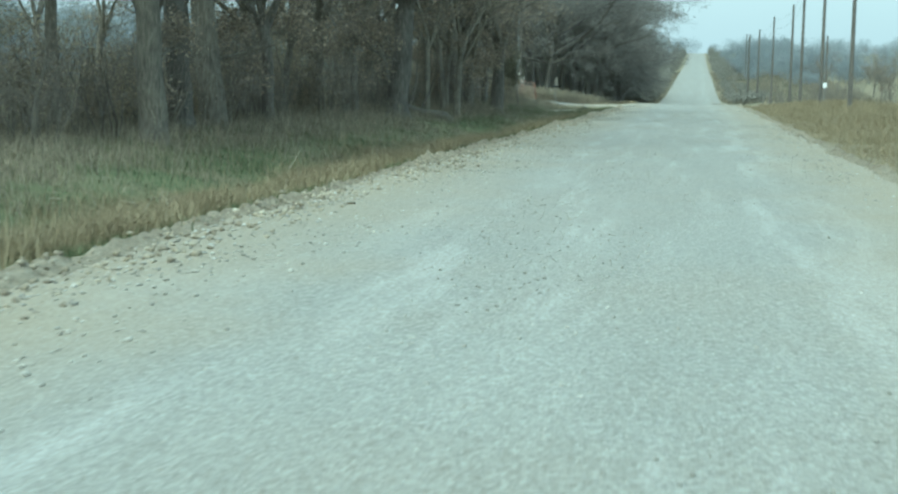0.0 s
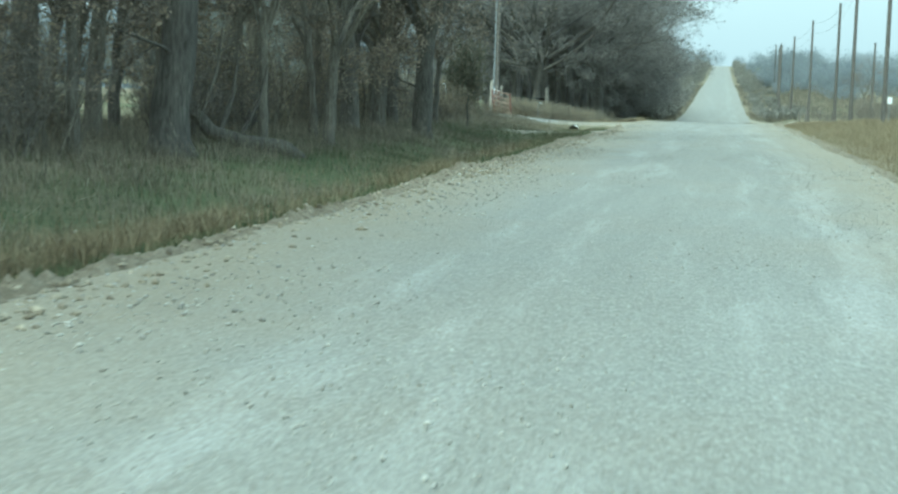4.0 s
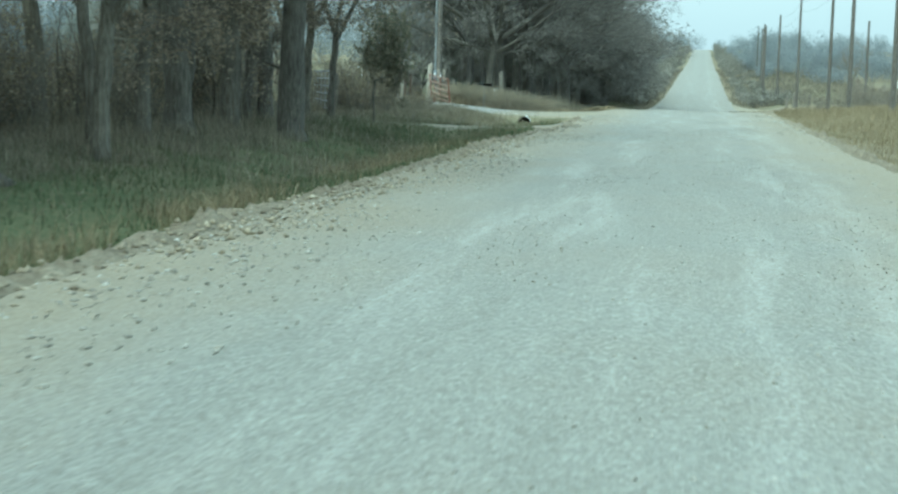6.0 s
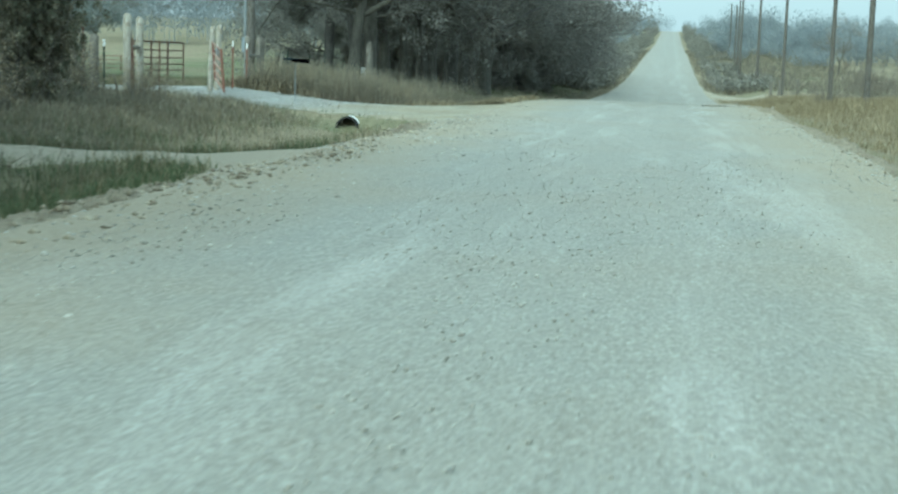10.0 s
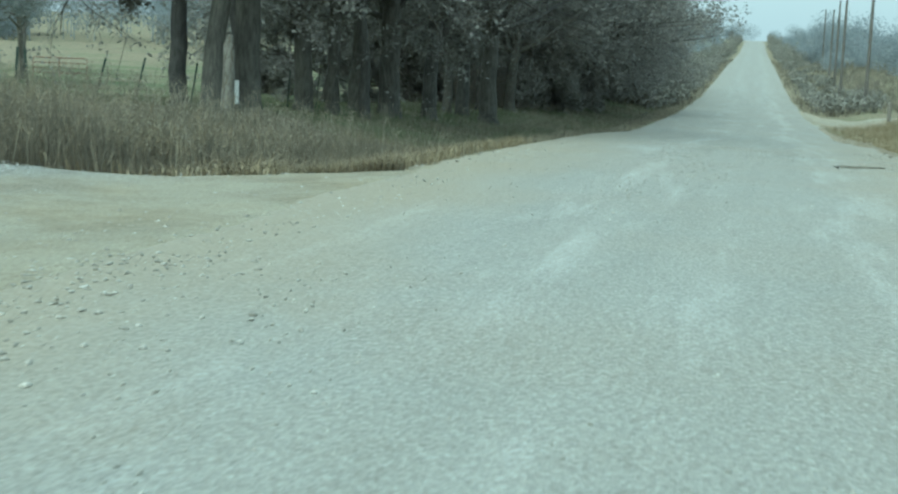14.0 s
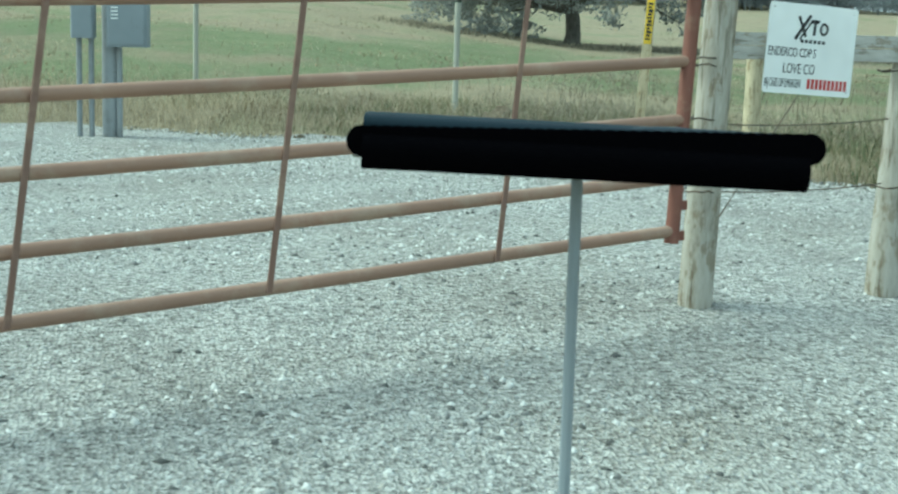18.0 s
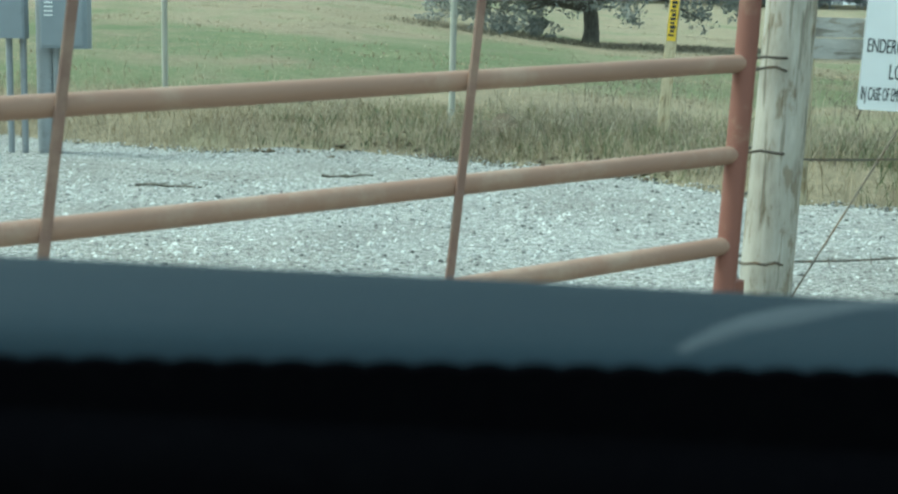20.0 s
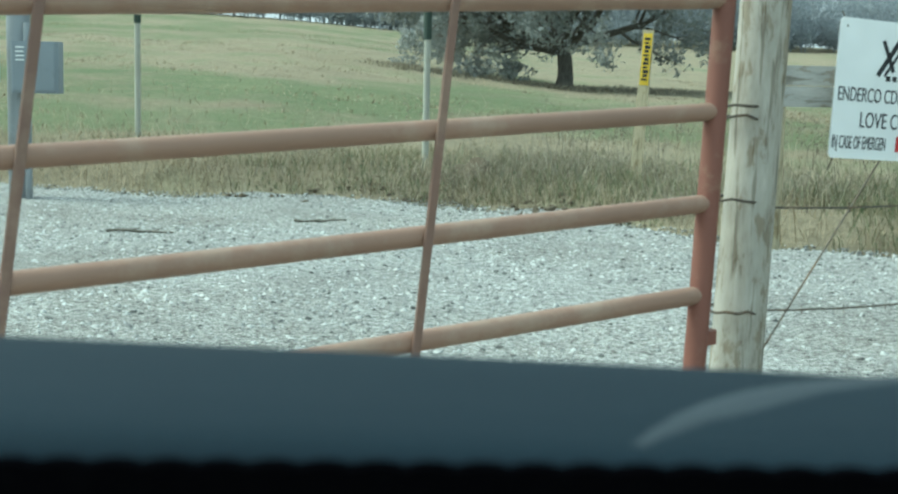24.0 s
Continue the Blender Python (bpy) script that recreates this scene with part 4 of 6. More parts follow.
for (xa, ya, ha), (xb, yb, hb) in zip(POLES, POLES[1:]):
    for off in (0.3, 1.3):
        pa, pb = Vector((xa + 0.12, ya, gz(xa, ya) + ha - off)), Vector((xb + 0.12, yb, gz(xb, yb) + hb - off))
        line = Build().tube([pa.lerp(pb, k / 8) - Vector((0, 0, 1.6 * (k / 8) * (1 - k / 8))) for k in range(9)], [0.009] * 9, 5)
        tagged(part("power_line", line, WIRE, None), "thin dark power line strung between utility poles", "wire", "power lines")
wb = empty("roadside_sign", pose(9.72, 58.4, gz(9.72, 58.4), 0, 0, 6))
tagged(wb, "small white rectangular sign on a slim post", "sign")
part("sign_panel", Build().box((0, -0.03, 1.42), (0.26, 0.012, 0.36), None, 0.004), WHITE, wb, smooth=False)
part("pole_shaft", Build().tube([(0, 0, -0.2), (0, 0, 1.6)], [0.02, 0.02], 8), GALV, wb)
pw = empty("farm_sign_post", pose(-11.58, 37.92, gz(-11.58, 37.92), 0, 0, 8))
tagged(pw, "steel post with white-painted top and bracket", "post")
part("pole_shaft", Build().tube([(0, 0, -0.2), (0.02, 0, 0.95)], [0.022, 0.022], 8), GREENPOST, pw)
part("white_tube", Build().tube([(0.02, 0, 0.9), (0.03, 0, 1.45), (0.0, 0, 1.52), (-0.14, 0, 1.46)], [0.03, 0.03, 0.03, 0.025], 8), WHITE, pw, "white bent pipe top")

# ---- culvert ----
cul = empty("culvert_pipe", pose(-6.6, 45.75, gz(-6.6, 45.2) - 0.17, 0, 0, 6))
tagged(cul, "black corrugated culvert pipe end under the driveway", "culvert")
ring = Build()
prof = [(0.25 if k % 2 else 0.268, k * 0.035) for k in range(26)]
sd = 24
for r, y in prof:
    for k in range(sd):
        ring.v.append((r * math.cos(2 * math.pi * k / sd), y, 0.22 + r * math.sin(2 * math.pi * k / sd)))
for i in range(len(prof) - 1):
    for k in range(sd):
        q = (k + 1) % sd
        ring.f.append((i * sd + k, (i + 1) * sd + k, (i + 1) * sd + q, i * sd + q))
base = len(ring.v)
for y in (0.0, 0.85):
    for k in range(sd):
        ring.v.append((0.235 * math.cos(2 * math.pi * k / sd), y, 0.22 + 0.235 * math.sin(2 * math.pi * k / sd)))
for k in range(sd):
    q = (k + 1) % sd
    ring.f.append((base + k, base + q, base + sd + q, base + sd + k))
    ring.f.append((k, q, base + q, base + k))
ring.f.append(tuple(base + sd + k for k in range(sd)))
part("pipe_wall", ring, PLASTIC, cul)
part("end_band", Build().tube([(0.27 * math.cos(0.2 + k * 0.16), 0.30, 0.235 + 0.27 * math.sin(0.2 + k * 0.16)) for k in range(9)], [0.02] * 9, 6), WHITE, cul, "white band over the pipe end")

# ---- dashboard of the car, where it stands by the gate ----
DE = Vector((-8.115, 49.29, 1.3585))
da = radians(75.75)
dash_m = Matrix.Translation(DE) @ Matrix.Rotation(da, 4, "Z") @ Matrix.Rotation(radians(1.45), 4, "Y") @ Matrix.Rotation(radians(-0.95), 4, "X")
dash = empty("dashboard", Matrix.Translation((DE.x, DE.y, 0)) @ Matrix.Rotation(da, 4, "Z"))
tagged(dash, "blue-grey vinyl car dashboard with a ribbed black edge", "dashboard")
rel = dash.matrix_world.inverted() @ dash_m
padb = Build()
DASHP = [(0.592, -0.176), (0.594, -0.168), (0.600, -0.162), (0.610, -0.158), (0.63, -0.156), (0.66, -0.154), (0.76, -0.157), (0.83, -0.163), (0.87, -0.168), (0.89, -0.173), (0.90, -0.180), (0.895, -0.20), (0.60, -0.20)]
nx = 25
for i in range(nx):
    x = -0.42 + 0.84 * i / (nx - 1)
    for y, z in DASHP:
        padb.v.append(tuple(rel @ Vector((x, y - 0.03 * x * x, z))))
n = len(DASHP)
for i in range(nx - 1):
    for k in range(n):
        q = (k + 1) % n
        padb.f.append((i * n + k, i * n + q, (i + 1) * n + q, (i + 1) * n + k))
padb.f.append(tuple(range(n)))
padb.f.append(tuple(reversed(range((nx - 1) * n, nx * n))))
part("top_pad", padb, DASH, dash)
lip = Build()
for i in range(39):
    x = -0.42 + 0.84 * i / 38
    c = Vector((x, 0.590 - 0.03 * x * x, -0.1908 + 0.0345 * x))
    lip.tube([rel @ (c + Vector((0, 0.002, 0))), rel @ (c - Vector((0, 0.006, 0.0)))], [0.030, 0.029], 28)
part("ribbed_edge", lip, DASHDARK, dash, "black ribbed front edge, darkened as if unlit")
part("front_face", Build().tube([rel @ Vector((-0.42 + 0.84 * k / 12, 0.60 - 0.03 * (-0.42 + 0.07 * k) ** 2, -0.222)) for k in range(13)], [0.036] * 13, 12), DASHDARK, dash, "black vinyl front face, darkened as if unlit")
# Windscreen reflection on the pad, modelled as a raised strip in lighter colour.
shine = Build()
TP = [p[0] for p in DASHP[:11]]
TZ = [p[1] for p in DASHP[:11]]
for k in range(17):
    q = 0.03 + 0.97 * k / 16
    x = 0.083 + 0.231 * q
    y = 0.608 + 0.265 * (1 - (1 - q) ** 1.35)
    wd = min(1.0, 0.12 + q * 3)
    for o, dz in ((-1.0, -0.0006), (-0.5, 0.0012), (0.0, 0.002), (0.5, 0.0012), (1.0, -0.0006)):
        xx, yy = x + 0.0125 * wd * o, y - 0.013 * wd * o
        shine.v.append(tuple(rel @ Vector((xx, yy - 0.03 * xx * xx, np.interp(yy, TP, TZ) + dz * wd))))
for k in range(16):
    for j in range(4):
        shine.f.append((k * 5 + j, k * 5 + j + 1, k * 5 + j + 6, k * 5 + j + 5))
part("reflection_strip", shine, DASHSHINE, dash, "curved windscreen reflection shaped as a lighter band")
a = rel @ Vector((0.0, 0.74, -0.2))
part("support_bracket", Build().tube([a, Vector((a.x, a.y, gz(-8.85, 49.5) - 0.05))], [0.012, 0.012], 8), BOXGREY, dash)

corral_panel((-41.3, 108.3, gz(-41.3, 108.3) - 0.1), 28, 1.7, (0.45, 0.75, 1.05, 1.35), (), "distant rusty pipe corral panel in the green field", RUST)
corral_panel((-41.4, 116, gz(-41.4, 116) - 0.1), 28, 3.1, (0.45, 0.75, 1.05, 1.35), (1.5,), "distant rusty pipe corral panel in the green field", RUST)
for x, y in ((8.4, 125.7), (9.1, 126.6), (10.6, 128)):
    wooden_post(x, y, 1.25, 0.12, "dark wooden gate post at the field entrance", GREYWOOD, seed=int(y))
for x, y, h in ((-11.9, 59.2, 1.0), (-10.9, 35.9, 1.3), (-11.2, 32.8, 1.2), (-11.9, 41.6, 1.25)):
    wooden_post(x, y, h, 0.05, "slim dark cedar fence post in brush", GREYWOOD, lean=0.05, seed=int(x * 7 + y))
tsg = empty("tree_notice", pose(-10.95, 67.9, gz(-10.95, 67.9), 0, 0, 12))
tagged(tsg, "small white notice board on a slim post beside the trunks", "sign")
part("sign_panel", Build().box((0, -0.03, 0.50), (0.25, 0.012, 0.52), None, 0.004), WHITE, tsg, smooth=False)
part("dark_mark", Build().box((-0.03, -0.037, 0.50), (0.10, 0.004, 0.07), None, 0.01), BLACKINK, tsg, smooth=False)
part("pole_shaft", Build().tube([(0, 0, -0.2), (0, 0, 0.75)], [0.02, 0.02], 8), GREENPOST, tsg)


def house(x, y, w, d, h, turn, label):
    top = empty("farmhouse", pose(x, y, gz(x, y), 0, 0, turn))
    tagged(top, label, "house", "far farm buildings")
    part("wall", Build().box((0, 0, h / 2 - 0.3), (w, d, h + 0.6)), HOUSEWALL, top, smooth=False)
    rb = Build()
    rb.v = [(-w / 2 - 0.4, -d / 2 - 0.5, h), (w / 2 + 0.4, -d / 2 - 0.5, h), (w / 2 + 0.4, d / 2 + 0.5, h), (-w / 2 - 0.4, d / 2 + 0.5, h), (-w / 2 - 0.4, 0, h + d * 0.32), (w / 2 + 0.4, 0, h + d * 0.32)]
    rb.f = [(0, 1, 5, 4), (2, 3, 4, 5), (0, 4, 3), (1, 2, 5), (3, 2, 1, 0)]
    part("roof", rb, ROOF, top, smooth=False)
    for k in (-0.3, 0.05, 0.33):
        part("window", Build().box((k * w, -d / 2 - 0.03, h * 0.55), (0.9, 0.06, 1.1)), DARKGLASS, top, smooth=False)
    return top


house(25, 392, 9, 6, 2.6, 10, "small pale farmhouse on the far slope")
house(36, 398, 5, 5, 2.8, -8, "small pale farm shed on the far slope")
house(-150, 205, 12, 8, 3.0, 30, "pale metal farm shed beyond the field")


def water_mat():
    m, n, l, bs = nodes_of("pond_water")
    bs.inputs["Base Color"].default_value = (0.25, 0.28, 0.29, 1)
    bs.inputs["Roughness"].default_value = 0.08
    t = tex_noise(n, l, stretched(n, l, 1, 1, 1), 3, 3)
    bump(n, l, bs, t.outputs["Fac"], 0.05, 0.02)
    return m


pond = put("farm_pond", sheet("farm_pond", np.linspace(-124, -76, 24), np.linspace(150, 186, 18),
                              lambda x, y: land(x, y) + 0.15 - 1.2 * np.clip(np.hypot((x + 100) / 24, (y - 168) / 18) - 0.85, 0, 1)), water_mat())
tagged(pond, "pale still farm pond in the far field", "pond", kind="structure")

GX2, GY2 = -10.75, 30.4
g2 = empty("field_gate", pose(GX2, GY2, gz(GX2, GY2), 0, 0, 110.7))
tagged(g2, "grey tubular farm gate standing open beside the track", "gate")
for k in range(6):
    part("rail", Build().tube([(0, 0, 0.22 + 0.23 * k), (2.4, 0, 0.215 + 0.23 * k), (4.8, 0, 0.22 + 0.23 * k)], [0.024] * 3, 10), ROOF, g2)
for k in range(5):
    part("upright", Build().box((0.02 + 1.19 * k, 0.03, 0.80), (0.05, 0.03, 1.22), None, 0.006), ROOF, g2)
bs_ = empty("bent_sapling", pose(-8.74, 27.58, gz(-8.74, 27.58)))
tagged(bs_, "dark thin dead sapling bent over at its top", "sapling")
part("stem", Build().tube([(0, 0, -0.15), (0.03, 0, 0.4), (-0.02, 0, 0.9), (0.05, 0, 1.25), (0.22, 0, 1.36), (0.5, 0.05, 1.36)], [0.035, 0.032, 0.03, 0.028, 0.022, 0.012], 8), BARK, bs_)
part("twig", Build().tube([(0.22, 0, 1.36), (0.3, 0.05, 1.5), (0.42, 0.05, 1.58)], [0.014, 0.01, 0.005], 6), BARK, bs_)
for x, y, h in ((-11.7, 42.6, 1.45), (-11.3, 44.4, 1.35), (-11.6, 47.0, 1.3)):
    t_post(x, y, h, "rust-brown steel post of the roadside fence", DARKRUST)


# ---- trees ----
def ribbon_mesh(name, P, Q, w, rng):
    """Thin flat slips from P to Q, each turned its own way."""
    P, Q = np.array(P), np.array(Q)
    d = Q - P
    s = np.cross(d, rng.normal(size=d.shape))
    s /= np.linalg.norm(s, axis=1, keepdims=True) + 1e-9
    w = np.asarray(w)[:, None]
    v = np.stack([P - s * w, P + s * w, Q + s * w * 0.3, Q - s * w * 0.3], 1).reshape(-1, 3)
    return v


def quads_mesh(name, chunks, material):
    """chunks: arrays of (4n, 3) corners; one loose quad for every four."""
    v = np.concatenate(chunks)
    n = len(v) // 4
    me = bpy.data.meshes.new(name)
    me.vertices.add(4 * n)
    me.vertices.foreach_set("co", v.astype(np.float32).ravel())
    me.loops.add(4 * n)
    me.loops.foreach_set("vertex_index", np.arange(4 * n, dtype=np.int32))
    me.polygons.add(n)
    me.polygons.foreach_set("loop_start", np.arange(0, 4 * n, 4, dtype=np.int32))
    me.update(calc_edges=True)
    me.validate()
    if material is not None:
        me.materials.append(material)
    return me


def leaf_quads(C, size, rng, flat=0.0):
    n = len(C)
    a = rng.normal(size=(n, 3))
    a /= np.linalg.norm(a, axis=1, keepdims=True)
    b = np.cross(a, rng.normal(size=(n, 3)))
    b /= np.linalg.norm(b, axis=1, keepdims=True)
    s = (size * rng.uniform(0.55, 1.3, n))[:, None]
    return np.stack([C - a * s, C + b * s * 0.6, C + a * s, C - b * s * 0.6], 1).reshape(-1, 3)


def grow(seed, height, r0, limbs=5, fork=0.25, spread_a=0.75, sub=6, twigs=7, leaves=900, leaf_size=0.06, curve=0.0, low=4, tip=0.022, twigmat=None):
    """Trunk and limbs as one mesh, twigs as a second, leaves as a third."""
    rnd = random.Random(seed)
    rng = np.random.default_rng(seed)
    b = Build()
    ends = []
    P, Q, W = [], [], []

    def limb(p, d, length, r, depth):
        n = 5 if depth == 0 else 4
        pts, rad = [p.copy()], [r]
        dd = d.copy()
        for k in range(n):
            dd = (dd + Vector((rnd.gauss(0, 0.16), rnd.gauss(0, 0.16), rnd.gauss(0.03, 0.12)))).normalized()
            pts.append(pts[-1] + dd * (length / n))
            rad.append(max(r * (1 - 0.8 * (k + 1) / n), 0.006))
        b.tube(pts, rad, (8, 6, 5, 4)[min(depth, 3)], False)
        return pts, dd

    def side(d, ang):
        ax = d.cross(Vector((rnd.gauss(0, 1), rnd.gauss(0, 1), rnd.gauss(0, 1)))).normalized()
        return (Matrix.Rotation(ang, 3, ax) @ d).normalized()

    def spray(p, d, length, count):
        for k in range(count):
            e = p + side(d, rnd.uniform(0.2, 1.0)) * length * rnd.uniform(0.5, 1.1)
            P.append(tuple(p)), Q.append(tuple(e)), W.append(rnd.uniform(0.4, 1) * tip * 0.5)
            ends.append(tuple(e))
            for j in range(3):
                m = p.lerp(e, rnd.uniform(0.25, 0.95))
                e2 = m + side((e - p).normalized(), rnd.uniform(0.4, 1.1)) * length * rnd.uniform(0.25, 0.6)
                P.append(tuple(m)), Q.append(tuple(e2)), W.append(rnd.uniform(0.3, 0.7) * tip * 0.4)
                ends.append(tuple(e2))

    th = height * fork
    pts = [Vector((0, 0, -0.3)), Vector((0, 0, 0.0)), Vector((0, 0, 0.25))]
    rad = [r0 * 1.6, r0 * 1.38, r0 * 1.1]
    lean = Vector((rnd.gauss(0, 0.05) + curve, rnd.gauss(0, 0.05), 0))
    for k in range(1, 7):
        q = k / 6
        pts.append(Vector((lean.x * th * q * q + rnd.gauss(0, 0.02), lean.y * th * q + rnd.gauss(0, 0.02), 0.25 + (th - 0.25) * q)))
        rad.append(r0 * (1.05 - 0.25 * q))
    b.tube(pts, rad, 14, True, 0.06, rnd)
    top = pts[-1]
    starts = []
    for k in range(limbs):
        a = 2 * math.pi * k / limbs + rnd.uniform(-0.4, 0.4)
        el = rnd.uniform(spread_a * 0.4, spread_a * 1.2)
        starts.append((top - Vector((0, 0, rnd.uniform(0, th * 0.25))), Vector((math.cos(a) * math.sin(el), math.sin(a) * math.sin(el), math.cos(el))), height * rnd.uniform(0.5, 0.75), r0 * rnd.uniform(0.45, 0.65)))
    for k in range(low):
        a = rnd.uniform(0, 6.28)
        z = rnd.uniform(0.35, 1.0) * th
        starts.append((Vector((lean.x * th * (z / th) ** 2, lean.y * z, z)), Vector((math.cos(a), math.sin(a), rnd.uniform(-0.15, 0.5))).normalized(), rnd.uniform(0.12, 0.28) * height, r0 * rnd.uniform(0.10, 0.2)))
    for p, d, ln, r in starts:
        pts, dd = limb(p, d, ln, r, 1)
        for j in range(sub):
            q = rnd.uniform(0.25, 1.0)
            i = min(int(q * (len(pts) - 1)), len(pts) - 2)
            s = pts[i].lerp(pts[i + 1], rnd.random())
            d2 = side((pts[i + 1] - pts[i]).normalized(), rnd.uniform(0.4, 1.1))
            pts2, d3 = limb(s, d2, ln * rnd.uniform(0.3, 0.5), r * 0.4 * (1.1 - 0.5 * q), 2)
            for h in range(3):
                s3 = pts2[rnd.randint(1, len(pts2) - 1)]
                d4 = side(d3, rnd.uniform(0.2, 0.9))
                pts3, d5 = limb(s3, d4, ln * rnd.uniform(0.14, 0.26), max(r * 0.12, 0.008), 3)
                for u in pts3[1:]:
                    spray(u, d5, ln * 0.12 + 0.15, twigs // 3 + 1)
    tw = quads_mesh("crown", [ribbon_mesh("", P, Q, W, rng)], twigmat or TWIG)
    lf = None
    if leaves:
        E = np.array(ends)
        C = E[rng.integers(0, len(E), leaves)] + rng.normal(0, 0.08, (leaves, 3))
        lf = leaf_quads(C, leaf_size, rng)
    return b.mesh("trunk"), tw, lf


TREE_LABEL = "bare grey-brown roadside tree with crooked limbs and dry leaves"


def tree_kind(seed, leafmat, label=TREE_LABEL, category="tree", **kw):
    hedge = leafmat is GREYLEAF
    tr, tw, lf = grow(seed, twigmat=DARKTWIG if hedge else TWIG, **kw)
    tr.materials.append(DARKBARK if hedge else BARK)
    meshes = [("trunk", tr), ("crown", tw)]
    if lf is not None:
        meshes.append(("foliage", quads_mesh("foliage", [lf], leafmat)))
    return meshes, label, category


KINDS = [tree_kind(11, LEAF, height=10.5, r0=0.24, limbs=5, fork=0.32, leaves=5200, leaf_size=0.05, low=1),
         tree_kind(12, LEAF, height=9.0, r0=0.17, limbs=4, fork=0.34, leaves=4600, leaf_size=0.05, low=1, spread_a=0.6),
         tree_kind(13, LEAF, height=11.5, r0=0.31, limbs=6, fork=0.3, leaves=6000, leaf_size=0.05, low=1, spread_a=0.85),
         tree_kind(14, LEAF, height=8.0, r0=0.12, limbs=4, fork=0.4, leaves=3600, leaf_size=0.045, low=1, spread_a=0.5),
         tree_kind(15, LEAF, height=9.5, r0=0.15, limbs=3, fork=0.28, leaves=300, leaf_size=0.05, low=2, curve=-0.35)]
DENSE = [tree_kind(21, GREYLEAF, height=9.5, r0=0.22, limbs=7, sub=8, twigs=5, fork=0.18, leaves=30000, leaf_size=0.075, low=6, spread_a=0.85),
         tree_kind(22, GREYLEAF, height=8.5, r0=0.18, limbs=7, sub=8, twigs=5, fork=0.15, leaves=26000, leaf_size=0.075, low=6, spread_a=0.8),
         tree_kind(23, GREYLEAF, height=10.5, r0=0.27, limbs=8, sub=8, twigs=5, fork=0.15, leaves=34000, leaf_size=0.075, low=6, spread_a=0.9)]
FIELD = [tree_kind(34, OAKLEAF, "spreading field oak with dull green crown", height=9.0, r0=0.30, limbs=12, fork=0.19, spread_a=1.2, sub=10, twigs=6, leaves=95000, leaf_size=0.08, low=0),
         tree_kind(32, OAKLEAF, "spreading field tree with crooked limbs and drab leaves", height=9.0, r0=0.2, limbs=7, fork=0.42, spread_a=0.95, sub=8, leaves=11000, leaf_size=0.055, low=0)]


def plant(kind, x, y, s, turn, group, label="", name="tree", wide=1.0):
    meshes, lab, cat = kind
    top = empty(name, pose(x, y, gz(x, y), 0, 0, turn))
    top.scale = (s * wide, s * wide, s)
    tagged(top, label or lab, cat, group)
    for nm, me in meshes:
        put(nm, me, None, top)
    return top


rt = random.Random(5)
# the wood west of the road, trunk by trunk, south to north
SOUTH = [(-13.35, -30.19, 0), (-12.07, -26.47, 2), (-12.71, -23.49, 1), (-9.5, -22.5, 2), (-12.28, -20.9, 3), (-10.7, -17.8, 0), (-10.8, -15.3, 2), (-12.92, -14.25, 0), (-13.2, -13.1, 2), (-10.7, -11.1, 1),
         (-13.35, -8.51, 2), (-12.4, -7.2, 0), (-15.0, -5.9, 2), (-12.18, -4.47, 3), (-10.6, -1.5, 3), (-9.5, 0.2, 2), (-12.5, 0.21, 2), (-11.8, 1.9, 1), (-15.2, 2.9, 0), (-12.0, 3.4, 3),
         (-11.8, 5.7, 1), (-9.5, 5.7, 3), (-14.4, 6.6, 3), (-15.5, 7.5, 1), (-8.9, 9.0, 1), (-9.8, 10.7, 3), (-12.4, 11.7, 0), (-10.3, 14.2, 1), (-12.39, 14.03, 1), (-10.2, 15.9, 0), (-10.6, 17.5, 3), (-9.9, 18.4, 0),
         (-8.6, 18.7, 2), (-10.4, 19.3, 3), (-12.6, 20.2, 2), (-10.9, 22.7, 3), (-10.6, 23.3, 1), (-12.28, 23.17, 0), (-10.3, 26.0, 3), (-9.9, 27.3, 3), (-12.6, 28.6, 1), (-12.9, 33.2, 1), (-12.92, 34.65, 3)]
for x, y, k in SOUTH:
    plant(KINDS[k], x, y, rt.uniform(0.85, 1.15), rt.uniform(0, 360), "trees of the roadside wood")
BENT = (-8.64, 4.25)
bent = empty("bent_tree", pose(BENT[0], BENT[1], gz(*BENT), 0, 0, 22))
tagged(bent, "bare tree with its trunk lying along the ground before rising", "tree", "trees of the roadside wood")
rb5 = random.Random(15)
part("trunk", Build().tube([(0.5, 0.4, -0.15), (0.1, 0.0, 0.16), (-0.8, 0, 0.26), (-1.45, 0, 0.46), (-1.95, 0, 1.02), (-2.2, 0, 1.7), (-2.4, 0, 2.7), (-2.5, 0.1, 4.2), (-2.3, 0.2, 6.0)], [0.15, 0.15, 0.15, 0.15, 0.145, 0.135, 0.12, 0.09, 0.03], 12, True, 0.06, rb5), BARK, bent)
